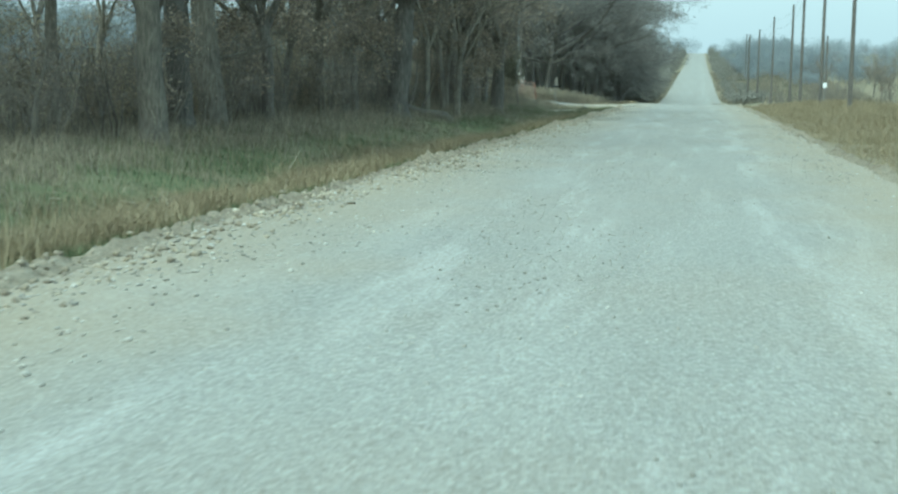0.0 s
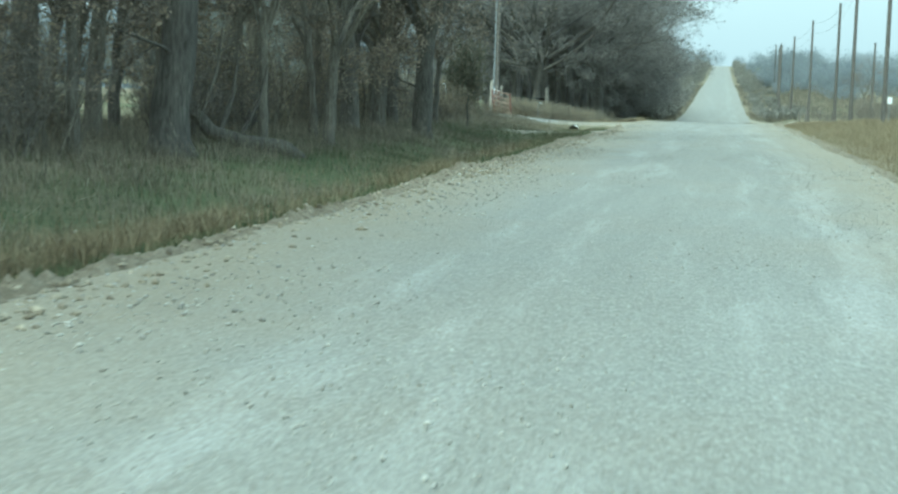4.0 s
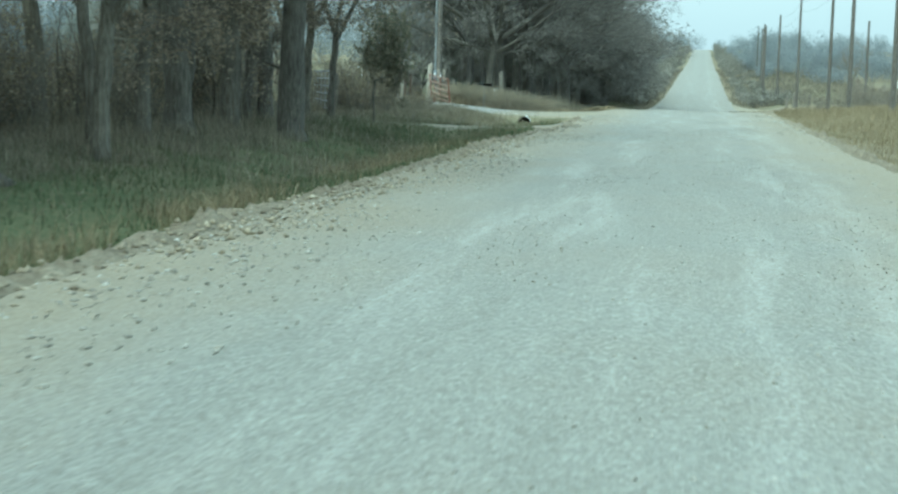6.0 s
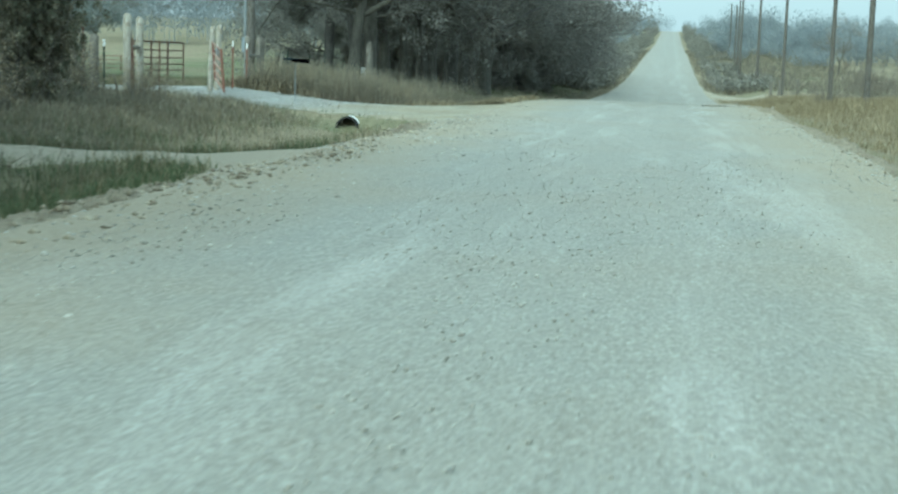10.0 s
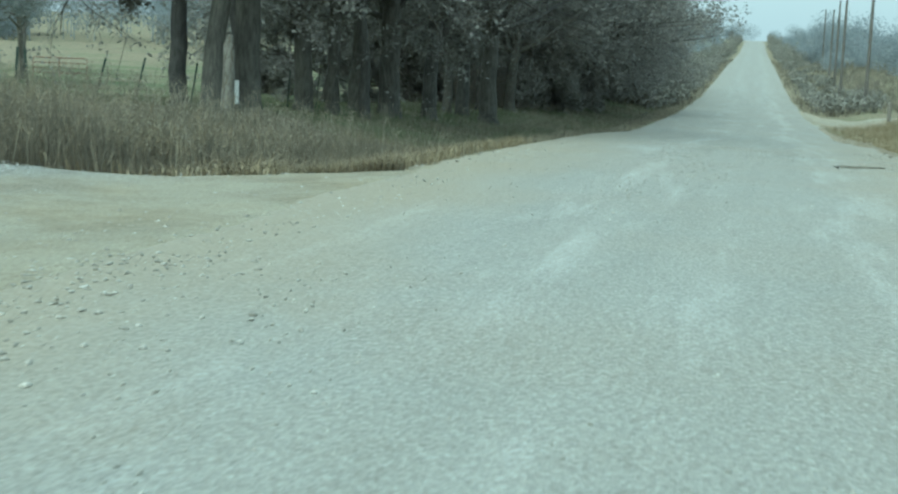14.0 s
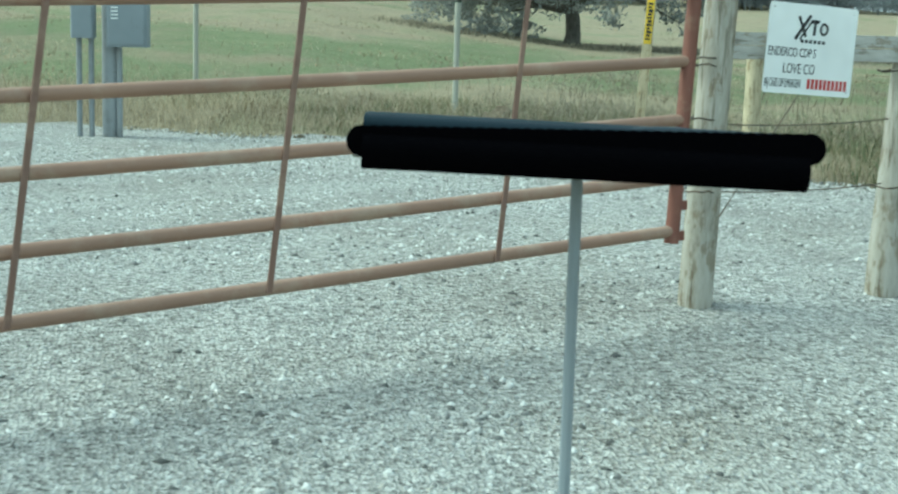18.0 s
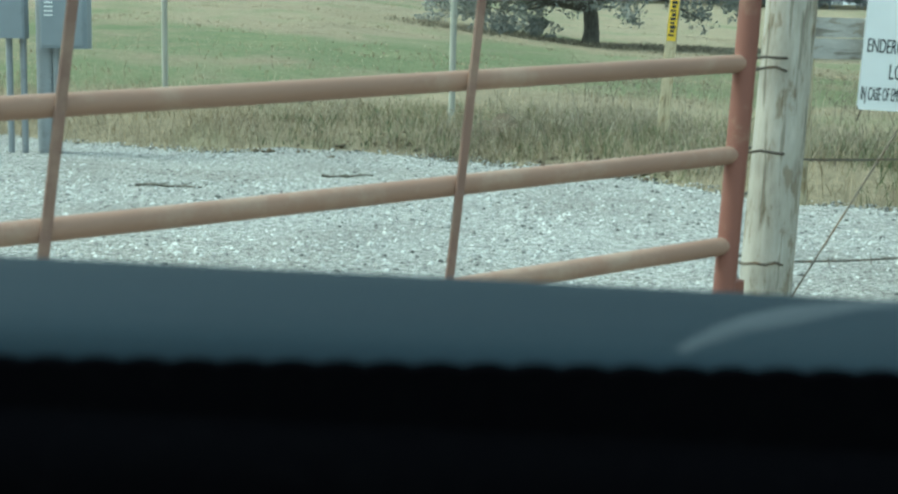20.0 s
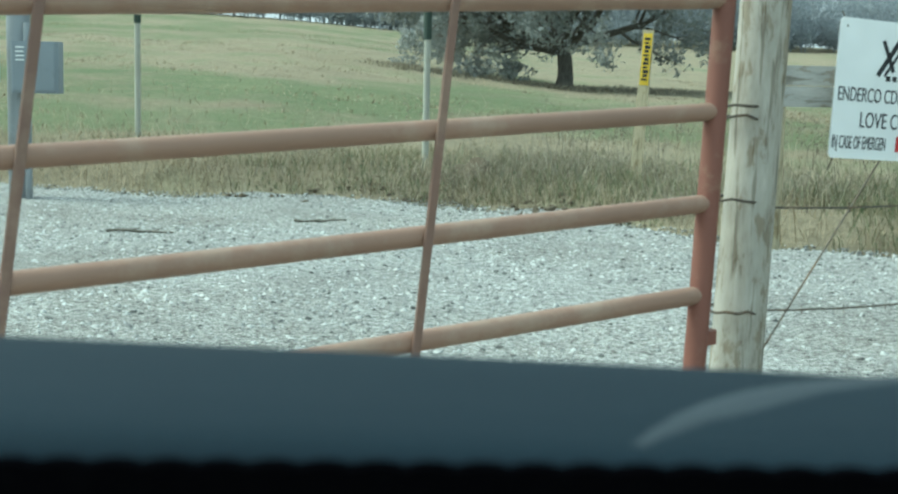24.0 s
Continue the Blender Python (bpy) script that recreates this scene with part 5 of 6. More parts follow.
for p, q, r in (((-1.3, 0, 0.35), (-0.9, 0.3, 2.2), 0.06), ((-0.9, 0, 0.25), (-0.3, -0.2, 1.9), 0.05), ((-1.7, 0, 0.65), (-1.2, 0.2, 2.9), 0.05), ((-2.4, 0, 2.7), (-3.4, 0.5, 4.6), 0.06), ((-2.45, 0, 3.4), (-1.5, -0.4, 5.2), 0.05)):
    m1 = Vector(p).lerp(Vector(q), 0.5) + Vector((0.12, 0.1, 0))
    part("limb", Build().tube([p, m1, q], [r, r * 0.7, r * 0.2], 8, True, 0.05, rb5), BARK, bent)
for k in range(7):
    y = -33 + k * 9.5 + rt.uniform(-1, 1)
    plant(KINDS[rt.choice((0, 1, 3, 3))], rt.uniform(-21, -14.5), y, rt.uniform(0.7, 1.05), rt.uniform(0, 360), "trees of the roadside wood")
TALL = [tree_kind(41, GREYLEAF, height=10.0, r0=0.16, limbs=5, fork=0.33, sub=7, leaves=11000, leaf_size=0.05, low=1, spread_a=0.9),
        tree_kind(42, GREYLEAF, height=11.0, r0=0.25, limbs=6, fork=0.3, sub=7, leaves=13000, leaf_size=0.05, low=1, spread_a=1.0),
        tree_kind(43, GREYLEAF, height=9.0, r0=0.13, limbs=4, fork=0.38, sub=7, leaves=9000, leaf_size=0.05, low=0, spread_a=0.8),
        tree_kind(44, GREYLEAF, height=10.5, r0=0.20, limbs=6, fork=0.3, sub=7, leaves=12000, leaf_size=0.05, low=1, spread_a=1.0, curve=0.12)]
NORTH = [(-12.45, 68.4, 0), (-11.24, 67.3, 3), (-10.91, 68.65, 1), (-12.2, 71.6, 2), (-11.5, 74.8, 3), (-10.8, 75.2, 0), (-9.8, 74.9, 2), (-10.3, 79.5, 1), (-11.3, 79.3, 0), (-9.6, 81.9, 3), (-10.4, 85.2, 0),
         (-11.6, 84.0, 2), (-8.9, 88.6, 1), (-10.5, 91.8, 3), (-15.6, 87.9, 0), (-17.8, 99.0, 3), (-11.8, 95.0, 0), (-10.2, 96.0, 2), (-11.3, 100.5, 1), (-10.7, 104.0, 3), (-12.2, 106.0, 0)]
for x, y, k in NORTH:
    plant(TALL[k], x, y, rt.uniform(0.95, 1.15), rt.uniform(0, 360), "trees of the north hedgerow", wide=1.1)
snag = part("pale_snag", Build().tube([(0, 0, -0.3), (0.02, 0, 0.4), (0.03, 0.02, 1.0), (0.0, 0.05, 1.55), (0.04, 0.05, 1.75)], [0.17, 0.14, 0.13, 0.12, 0.05], 12, True, 0.06, rt), GREYWOOD, None)
snag.matrix_world = pose(-10.39, 66.0, gz(-10.39, 66.0))
tagged(snag, "pale broken dead trunk standing among weeds", "snag")
for k in range(14):
    plant(DENSE[k % 3], rt.uniform(-24, -17), 100 + k * 9 + rt.uniform(-3, 3), rt.uniform(0.9, 1.2), rt.uniform(0, 360), "trees of the north hedgerow", wide=1.15)
for k in range(40):
    y = 104 + 1.05 ** k * 5 * (1 + k * 0.03) + rt.uniform(-1.5, 1.5)
    plant(DENSE[rt.choice((0, 2, 2, 1))], rt.uniform(-14.0, -10.0) + (rt.uniform(-6, 0) if k % 4 == 0 else 0) - 1.0 * min(max((y - 130) / 80, 0), 1), y, rt.uniform(0.9, 1.12), rt.uniform(0, 360), "trees of the north hedgerow", wide=1.0)
for x, y, k, s in ((-31.3, 64.7, 1, 0.75), (-30.1, 70.8, 1, 0.9), (-29.6, 63.8, 1, 0.75), (-32.3, 73, 1, 0.9), (-32.5, 82, 1, 1.0), (-41, 101.7, 0, 0.8), (-46, 97.6, 1, 0.8), (-62, 132, 0, 0.9), (-49, 129, 1, 0.9), (-39.4, 103, 1, 0.85), (-40.7, 107, 1, 0.8), (-40.3, 112.5, 1, 0.9), (-66, 69.0, 0, 1.1), (-66, 97, 1, 0.9)):
    plant(FIELD[k], x, y, s, rt.uniform(0, 360), "scattered field trees")


# ---- brush, saplings, shrubs ----
def thicket(seed, stems, h, leaves, leafmat, leaf_size, spread_r=0.7):
    rnd = random.Random(seed)
    rng = np.random.default_rng(seed)
    b = Build()
    P, Q, W, E = [], [], [], []
    for k in range(stems):
        a, r = rnd.uniform(0, 6.28), spread_r * math.sqrt(rnd.random())
        p = Vector((r * math.cos(a), r * math.sin(a), -0.1))
        d = Vector((rnd.gauss(0, 0.22), rnd.gauss(0, 0.22), 1)).normalized()
        ht = h * rnd.uniform(0.5, 1.1)
        pts, rad = [p], [0.022 * rnd.uniform(0.5, 1.2)]
        for j in range(5):
            d = (d + Vector((rnd.gauss(0, 0.15), rnd.gauss(0, 0.15), 0))).normalized()
            pts.append(pts[-1] + d * ht / 5)
            rad.append(rad[0] * (1 - 0.17 * (j + 1)))
        b.tube(pts, rad, 5, False)
        for j in range(14):
            i = rnd.randint(1, 4)
            s = pts[i].lerp(pts[i + 1], rnd.random())
            e = s + Vector((rnd.gauss(0, 0.35), rnd.gauss(0, 0.35), rnd.gauss(0.2, 0.25)))
            P.append(tuple(s)), Q.append(tuple(e)), W.append(0.005), E.append(tuple(e))
            for u in range(2):
                m = s.lerp(e, rnd.uniform(0.3, 0.9))
                e2 = m + Vector((rnd.gauss(0, 0.18), rnd.gauss(0, 0.18), rnd.gauss(0.08, 0.15)))
                P.append(tuple(m)), Q.append(tuple(e2)), W.append(0.0035), E.append(tuple(e2))
    me = b.mesh("stem")
    me.materials.append(BARK)
    out = [("stem", me), ("crown", quads_mesh("crown", [ribbon_mesh("", P, Q, W, rng)], TWIG))]
    if leaves:
        E = np.array(E)
        out.append(("foliage", quads_mesh("foliage", [leaf_quads(E[rng.integers(0, len(E), leaves)] + rng.normal(0, 0.05, (leaves, 3)), leaf_size, rng)], leafmat)))
    return out


BRUSH = [(thicket(51, 16, 2.6, 260, LEAF, 0.028), "tangled leafless brush with a few brown leaves", "shrub"),
         (thicket(52, 22, 1.9, 260, LEAF, 0.026), "tangled leafless brush with a few brown leaves", "shrub"),
         (thicket(53, 11, 3.8, 420, LEAF, 0.03), "tall leafless saplings with brown leaves", "shrub")]
for k in range(46):
    y = -33 + k * 1.42 + rt.uniform(-0.8, 0.8)
    plant(BRUSH[rt.choice((0, 1, 2))], rt.uniform(-13.8, -10.4), y, rt.uniform(0.8, 1.2), rt.uniform(0, 360), "roadside brush", name="shrub")
for k in range(14):
    y = 98 + k * 4.1 + rt.uniform(-0.8, 0.8)
    plant(BRUSH[rt.choice((0, 1, 2))], rt.uniform(-13, -8.5), y, rt.uniform(0.8, 1.3), rt.uniform(0, 360), "hedgerow brush", name="shrub")


BROWN = (thicket(72, 26, 1.7, 3600, STRAW, 0.03, 0.8), "brown leafy brush beside the farm track", "shrub")
for x, y, q in ((-10.9, 33.4, 1.0), (-11.6, 34.6, 1.1), (-10.6, 35.4, 0.9), (-12.2, 36.3, 1.15), (-11.2, 41.0, 0.8), (-10.2, 42.2, 0.6)):
    plant(BROWN, x, y, q * 0.85, x * 77, "brown roadside brush", name="shrub")
for k in range(30):
    plant(BROWN, rt.uniform(-15.0, -11.8), -30 + k * 1.95 + rt.uniform(-1, 1), rt.uniform(0.8, 1.5), rt.uniform(0, 360), "brown roadside brush", "brown leafy brush among the trunks", name="shrub")
for k in range(5):
    plant(BRUSH[k % 3], rt.uniform(-12.6, -10.6), 33.6 + k * 2.0, rt.uniform(0.55, 0.9), rt.uniform(0, 360), "roadside brush", name="shrub")
CED = (thicket(71, 34, 3.0, 26000, CEDAR, 0.05, 0.5), "shaggy brown-green evergreen bush among dry grass", "shrub")
plant(CED, -10.8, 38.3, 1.15, 40, "evergreen bushes", name="evergreen_bush", wide=0.6)
for k in range(14):
    y = 92 + k * 14.0 + rt.uniform(-3, 3)
    plant(BRUSH[rt.choice((0, 1, 1))], rt.uniform(8.3, 14), y, rt.uniform(0.5, 0.9), rt.uniform(0, 360), "brush along the east verge", name="shrub")
for k in range(9):
    y = 128 + k * 10 + rt.uniform(-4, 4)
    plant(KINDS[rt.choice((1, 3, 0))], rt.uniform(21, 36), y, rt.uniform(0.4, 0.75), rt.uniform(0, 360), "trees beyond the east verge")


for k in range(9):
    plant(BRUSH[rt.choice((0, 1, 2))], rt.uniform(12, 19), 84 + k * 4.2 + rt.uniform(-1, 1), rt.uniform(1.0, 1.5), rt.uniform(0, 360), "brush along the east verge", name="shrub")


# ---- far woods: one mass of bare crowns, too far to count ----
def far_woods(name, spots, seed, label, material=None, dense=650):
    rng = np.random.default_rng(seed)
    ch = []
    for x, y, r, h in spots:
        n = int(dense + 120 * r)
        z0 = gz(x, y)
        c = rng.normal(size=(n, 3))
        c /= np.linalg.norm(c, axis=1, keepdims=True)
        c *= rng.uniform(0.0, 1.0, (n, 1)) ** 0.45
        C = np.stack([x + c[:, 0] * r * rng.uniform(0.7, 1.2), y + c[:, 1] * r, z0 + h * 0.55 + c[:, 2] * h * 0.48], 1)
        ch.append(leaf_quads(C, 0.018 * r + 0.09, rng))
        P = np.repeat([[x, y, z0 - 0.5]], 3, 0) + rng.normal(0, r * 0.3, (3, 3)) * (1, 1, 0)
        ch.append(ribbon_mesh("", P, P + (0, 0, h * 0.7), np.full(3, 0.1), rng))
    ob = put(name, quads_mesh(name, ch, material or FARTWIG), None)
    return tagged(ob, label, "woods", kind="stuff")


rf = random.Random(9)
spots = []
for k in range(150):
    y = 330 + 420 * rf.random()
    spots.append((rf.uniform(14, 330), y, rf.uniform(3.5, 6), rf.uniform(5, 9)))
for k in range(60):
    spots.append((rf.uniform(-90, -15), rf.uniform(300, 720), rf.uniform(4, 6), rf.uniform(6, 10)))
for k in range(36):
    spots.append((rf.choice((-1, 1)) * rf.uniform(8, 40), rf.uniform(560, 770), rf.uniform(3, 4.5), rf.uniform(5, 9)))
spots += [(-3, 800, 6, 10), (-9, 806, 6, 11), (-15, 800, 6, 10)]
for k in range(26):
    spots.append((rf.uniform(14, 40), rf.uniform(250, 330), rf.uniform(3, 4.5), rf.uniform(4, 7)))
for k in range(100):
    y = 225 + 480 * rf.random() ** 1.3
    spots.append((rf.choice((-1, 1)) * (10.5 + 32 * rf.random() ** 2), y, rf.uniform(1.6, 3.2), rf.uniform(2.2, 5.0)))
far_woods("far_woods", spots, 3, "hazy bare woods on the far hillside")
spots = []
for k in range(260):
    a = radians(rf.uniform(-14, 78))
    d = rf.uniform(190, 330)
    spots.append((-10 - d * math.cos(a) * 0.9, 50 + d * math.sin(a), rf.uniform(5, 9), rf.uniform(12, 18)))
for k in range(170):
    a = radians(rf.uniform(-14, 60))
    d = rf.uniform(200, 235)
    spots.append((-10 - d * math.cos(a) * 0.9, 50 + d * math.sin(a), rf.uniform(5, 8), rf.uniform(6, 9)))
for k in range(260):
    a = radians(rf.uniform(-14, 60))
    d = rf.uniform(192, 215)
    spots.append((-10 - d * math.cos(a) * 0.9, 50 + d * math.sin(a), rf.uniform(2.5, 4), rf.uniform(3, 4.5)))
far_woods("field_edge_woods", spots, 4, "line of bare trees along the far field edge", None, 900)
spots = []
for k in range(330):
    y = 140 + 560 * rf.random() ** 1.5
    side = 1 if rf.random() < (0.25 if y < 300 else 0.5) else -1
    spots.append((side * (5.6 + 4.5 * rf.random() ** 1.5), y, rf.uniform(0.8, 1.7), rf.uniform(0.9, 1.5 if side > 0 and y < 300 else 2.0 + y / 300)))
far_woods("verge_thicket", spots, 6, "low grey brush lining the far road", HAZEBRUSH, 260)


spots = [(rf.uniform(12, 34), rf.uniform(290, 330), rf.uniform(3, 4.5), rf.uniform(7, 10)) for k in range(14)]
far_woods("far_copse", spots, 8, "rounded haze-grey copse beyond the pale field", None, 500)


# ---- grass, weeds, stones: past counting ----
def blade_mesh(name, X, Y, h, w, bend, rng, material, z0=None):
    n = len(X)
    Z = land(X, Y) - 0.01 if z0 is None else z0
    a = rng.uniform(0, 2 * math.pi, n)
    c = a + rng.normal(math.pi / 2, 0.5, n)
    sx, sy = np.cos(c) * w, np.sin(c) * w
    bx, by = np.cos(a) * bend * h, np.sin(a) * bend * h
    z1, z2 = Z + h * 0.58, Z + h * np.sqrt(np.clip(1 - (bend * 0.7) ** 2, 0.2, 1))
    v = np.stack([np.stack([X - sx, Y - sy, Z], 1), np.stack([X + sx, Y + sy, Z], 1),
                  np.stack([X + bx * 0.3 + sx * 0.8, Y + by * 0.3 + sy * 0.8, z1], 1), np.stack([X + bx * 0.3 - sx * 0.8, Y + by * 0.3 - sy * 0.8, z1], 1),
                  np.stack([X + bx, Y + by, z2], 1)], 1).reshape(-1, 3)
    i = np.arange(n, dtype=np.int32) * 5
    loops = np.stack([i, i + 1, i + 2, i + 3, i + 3, i + 2, i + 4], 1).ravel()
    starts = np.stack([np.arange(n) * 7, np.arange(n) * 7 + 4], 1).ravel()
    me = bpy.data.meshes.new(name)
    me.vertices.add(5 * n)
    me.vertices.foreach_set("co", v.astype(np.float32).ravel())
    me.loops.add(7 * n)
    me.loops.foreach_set("vertex_index", loops.astype(np.int32))
    me.polygons.add(2 * n)
    me.polygons.foreach_set("loop_start", starts.astype(np.int32))
    me.update(calc_edges=True)
    me.materials.append(material)
    return me


def scatter(rng, n, x0, x1, y0, y1, keep, clump=0.0, size=0.25):
    """Places off the stone surfaces; keep(x, y) gives the chance of each."""
    if clump:
        m = max(int(n / clump), 1)
        cx, cy = rng.uniform(x0, x1, m), rng.uniform(y0, y1, m)
        k = rng.integers(0, m, n)
        X, Y = cx[k] + rng.normal(0, size, n), cy[k] + rng.normal(0, size, n)
    else:
        X, Y = rng.uniform(x0, x1, n), rng.uniform(y0, y1, n)
    ok = (rng.random(n) < keep(X, Y)) & (stone_cover(X, Y) < rng.uniform(-0.14, 0.04, n))
    return X[ok], Y[ok]


def meadow(name, label, seed, n, box, keep, hs, w, bend, material, clump=0.0, size=0.25, shape=None):
    rng = np.random.default_rng(seed)
    X, Y = scatter(rng, n, *box, keep, clump, size)
    h = rng.uniform(*hs, len(X)) * (shape(X, Y) if shape else 1.0)
    ob = put(name, blade_mesh(name, X, Y, h, w * rng.uniform(0.6, 1.3, len(X)), rng.uniform(*bend, len(X)), rng, material), None)
    return tagged(ob, label, "grass", kind="stuff")


one = lambda x, y: np.ones_like(x)
greens = lambda x, y: np.clip((vnoise(x * 0.35, y * 0.22, 61) - 0.35) * 4, 0.4, 1)
straws = lambda x, y: np.clip((vnoise(x * 0.5, y * 0.3, 62) - 0.45) * 5, 0.05, 1)
off_culvert = lambda x, y: 1.0 - 0.93 * np.clip((x + 8.2) * 0.8, 0, 1) * np.clip((y - 33.4) * 0.5, 0, 1)
before_track = lambda x, y: 1.0 - 0.85 * np.clip((y - 1) / 5, 0, 1)
meadow("ditch_grass", "short green winter grass in the ditch", 1, 130000, (-10.5, -3.9, -52, 47), lambda x, y: greens(x, y) * off_culvert(x, y), (0.05, 0.17), 0.006, (0.1, 0.9), GREEN)
meadow("ditch_straw", "clumps of dry straw-coloured grass along the ditch", 2, 110000, (-9.5, -4.0, -52, 47), lambda x, y: straws(x, y) * np.clip((x + 7.6) * 0.8, 0.12, 1) * off_culvert(x, y) * before_track(x, y), (0.12, 0.38), 0.004, (0.2, 1.1), BANKGRASS, 60, 0.28)
meadow("wood_floor_weeds", "dead stalks and brush on the wood floor", 3, 90000, (-15, -8.3, -52, 30), one, (0.1, 0.46), 0.004, (0.2, 1.1), WEED, 45, 0.4)
def weed_height(x, y):
    """Tall at the driveway corner, low towards the pasture and the road."""
    d = -stone_cover(x, y)
    front = np.clip(0.35 + d * 0.9, 0.35, 1.0)
    back = np.clip(0.95 - 0.09 * d, 0.3, 1.0)
    gold = np.clip(1.15 - (x + 9.5) * 0.13 - (y - 57) * 0.02, 0.35, 1.0)
    return 0.85 * front * back * gold * (0.45 + 1.1 * vnoise(x * 1.1, y * 1.1, 63))


golden = lambda x, y: np.clip((x + 8.5) * 0.4, 0, 1)
thin = lambda x, y: 1.0 - 0.75 * golden(x, y)
tuft = lambda x, y: np.clip((vnoise(x * 0.9, y * 0.45, 68) - 0.55) * 8, 0, 1)
meadow("roadside_tussocks", "shaggy golden grass tussocks beside the windrow", 27, 70000, (-6.1, -4.45, -52, 39), lambda x, y: tuft(x, y) * before_track(x, y), (0.2, 0.46), 0.0035, (0.4, 1.3), BANKGRASS, 90, 0.2)
meadow("track_grass", "green and dead grass beside the farm track", 19, 26000, (-10, -4.0, 23, 37), off_culvert, (0.06, 0.26), 0.005, (0.2, 1.1), GREEN, 30, 0.35)
meadow("tall_weeds", "tall dead grey-brown weeds at the driveway corner", 4, 80000, (-12.3, -3.9, 52.4, 66), thin, (0.45, 1.2), 0.0035, (0.1, 0.9), BRUSHWEED, 45, 0.26, weed_height)
meadow("tall_straw", "bent pale straw among the weeds", 5, 30000, (-12.3, -4.5, 52.4, 62), straws, (0.45, 1.0), 0.013, (0.8, 1.4), STRAW, 10, 0.15, weed_height)
meadow("corner_gold", "short golden grass beside the gravel road", 14, 30000, (-9, -3.6, 53, 68), golden, (0.1, 0.32), 0.004, (0.3, 1.2), BANKGRASS, 50, 0.3)
meadow("hedgerow_straw", "brown dry grass along the hedgerow verge", 6, 34000, (-8.6, -3.3, 60, 146), one, (0.08, 0.28), 0.005, (0.2, 1.1), WEED, 50, 0.35)
meadow("golden_mound", "golden tuft of short dry grass at the gravel edge", 42, 5000, (-5.5, -4.2, 55.6, 57.2), one, (0.12, 0.34), 0.004, (0.5, 1.3), STRAW, 120, 0.22)
meadow("hedgerow_green", "green and brown undergrowth below the hedgerow", 7, 26000, (-14, -6, 63, 146), one, (0.06, 0.22), 0.008, (0.1, 0.9), GREEN)
meadow("east_straw", "tan dry grass bank along the road", 8, 100000, (3.7, 13, -36, 120), one, (0.2, 0.55), 0.0045, (0.2, 1.1), BANKGRASS, 45, 0.45, lambda x, y: np.clip((x - 3.6) * 0.4, 0.25, 1.15))
meadow("east_far_straw", "tan dry grass on the far verge", 9, 30000, (3.9, 26, 140, 350), one, (0.3, 0.8), 0.03, (0.1, 1.0), WEED, 25, 0.7)
fringe = lambda x, y: np.clip(1.3 + inside_by(DRIVE, x, y) / 3.5, 0, 1)
apron_rise = lambda x, y: 0.55 + 0.75 * np.clip((y - 50) / 4, 0, 1)
meadow("apron_fringe", "dry grass fringe around the gravel apron", 10, 120000, (-30, -12.3, 42, 63), fringe, (0.06, 0.28), 0.0028, (0.6, 1.5), STRAW, 40, 0.4)
meadow("apron_weeds", "grey-brown dead weeds behind the gravel apron", 15, 110000, (-27, -12.3, 44, 61), lambda x, y: fringe(x, y) * np.clip((vnoise(x * 0.7, y * 0.7, 66) - 0.4) * 5, 0, 1), (0.06, 0.3), 0.0026, (0.6, 1.5), WEED, 60, 0.35, apron_rise)
meadow("apron_green", "grey-green grass between the apron and the field", 44, 90000, (-28, -12.5, 46, 62), lambda x, y: fringe(x, y) * np.clip((vnoise(x * 0.4, y * 0.5, 69) - 0.3) * 4, 0, 1), (0.05, 0.22), 0.0036, (0.5, 1.4), GREEN, 70, 0.4, apron_rise)
meadow("field_green", "green pasture grass in the field", 11, 60000, (-24, -12.5, 55, 100), lambda x, y: greenness(x, y) ** 2, (0.04, 0.11), 0.007, (0.2, 1.1), GREEN)
meadow("field_straw", "tufts of dry grass in the field", 12, 26000, (-40, -24, 30, 80), lambda x, y: 0.8 - 0.7 * greenness(x, y), (0.05, 0.17), 0.005, (0.5, 1.4), STRAW, 22, 0.5)
meadow("north_straw_far", "dry verge grass along the far road", 13, 16000, (-10, -3.0, 144, 350), one, (0.2, 0.5), 0.03, (0.1, 1.0), WEED, 20, 0.6)


meadow("verge_brush", "tangled brown weeds between the track and the driveway", 16, 32000, (-13.5, -8.6, 31.2, 45.5), one, (0.08, 0.38), 0.0035, (0.3, 1.3), WEED, 50, 0.35)
meadow("verge_tan", "tan dry grass between the track and the driveway", 26, 22000, (-13.0, -4.6, 31.2, 45.5), off_culvert, (0.08, 0.28), 0.0035, (0.3, 1.3), BANKGRASS, 70, 0.35)
meadow("verge_low", "low grey-green brush between the track and the driveway", 17, 16000, (-9.5, -5.0, 31.5, 45.5), off_culvert, (0.1, 0.3), 0.004, (0.3, 1.2), WEED, 50, 0.4)


meadow("ditch_brush", "low grey-brown weeds in the ditch", 18, 50000, (-10, -4.6, -52, 46), lambda x, y: np.clip((vnoise(x * 0.6, y * 0.4, 67) - 0.5) * 6, 0, 1) * off_culvert(x, y), (0.1, 0.34), 0.0035, (0.3, 1.2), WEED, 45, 0.3)


meadow("reed_line", "dark strip of rough dead grass along the field ditch", 41, 16000, (-68, -62.5, 61, 104), one, (0.08, 0.24), 0.016, (0.3, 1.1), WEED, 40, 0.7)
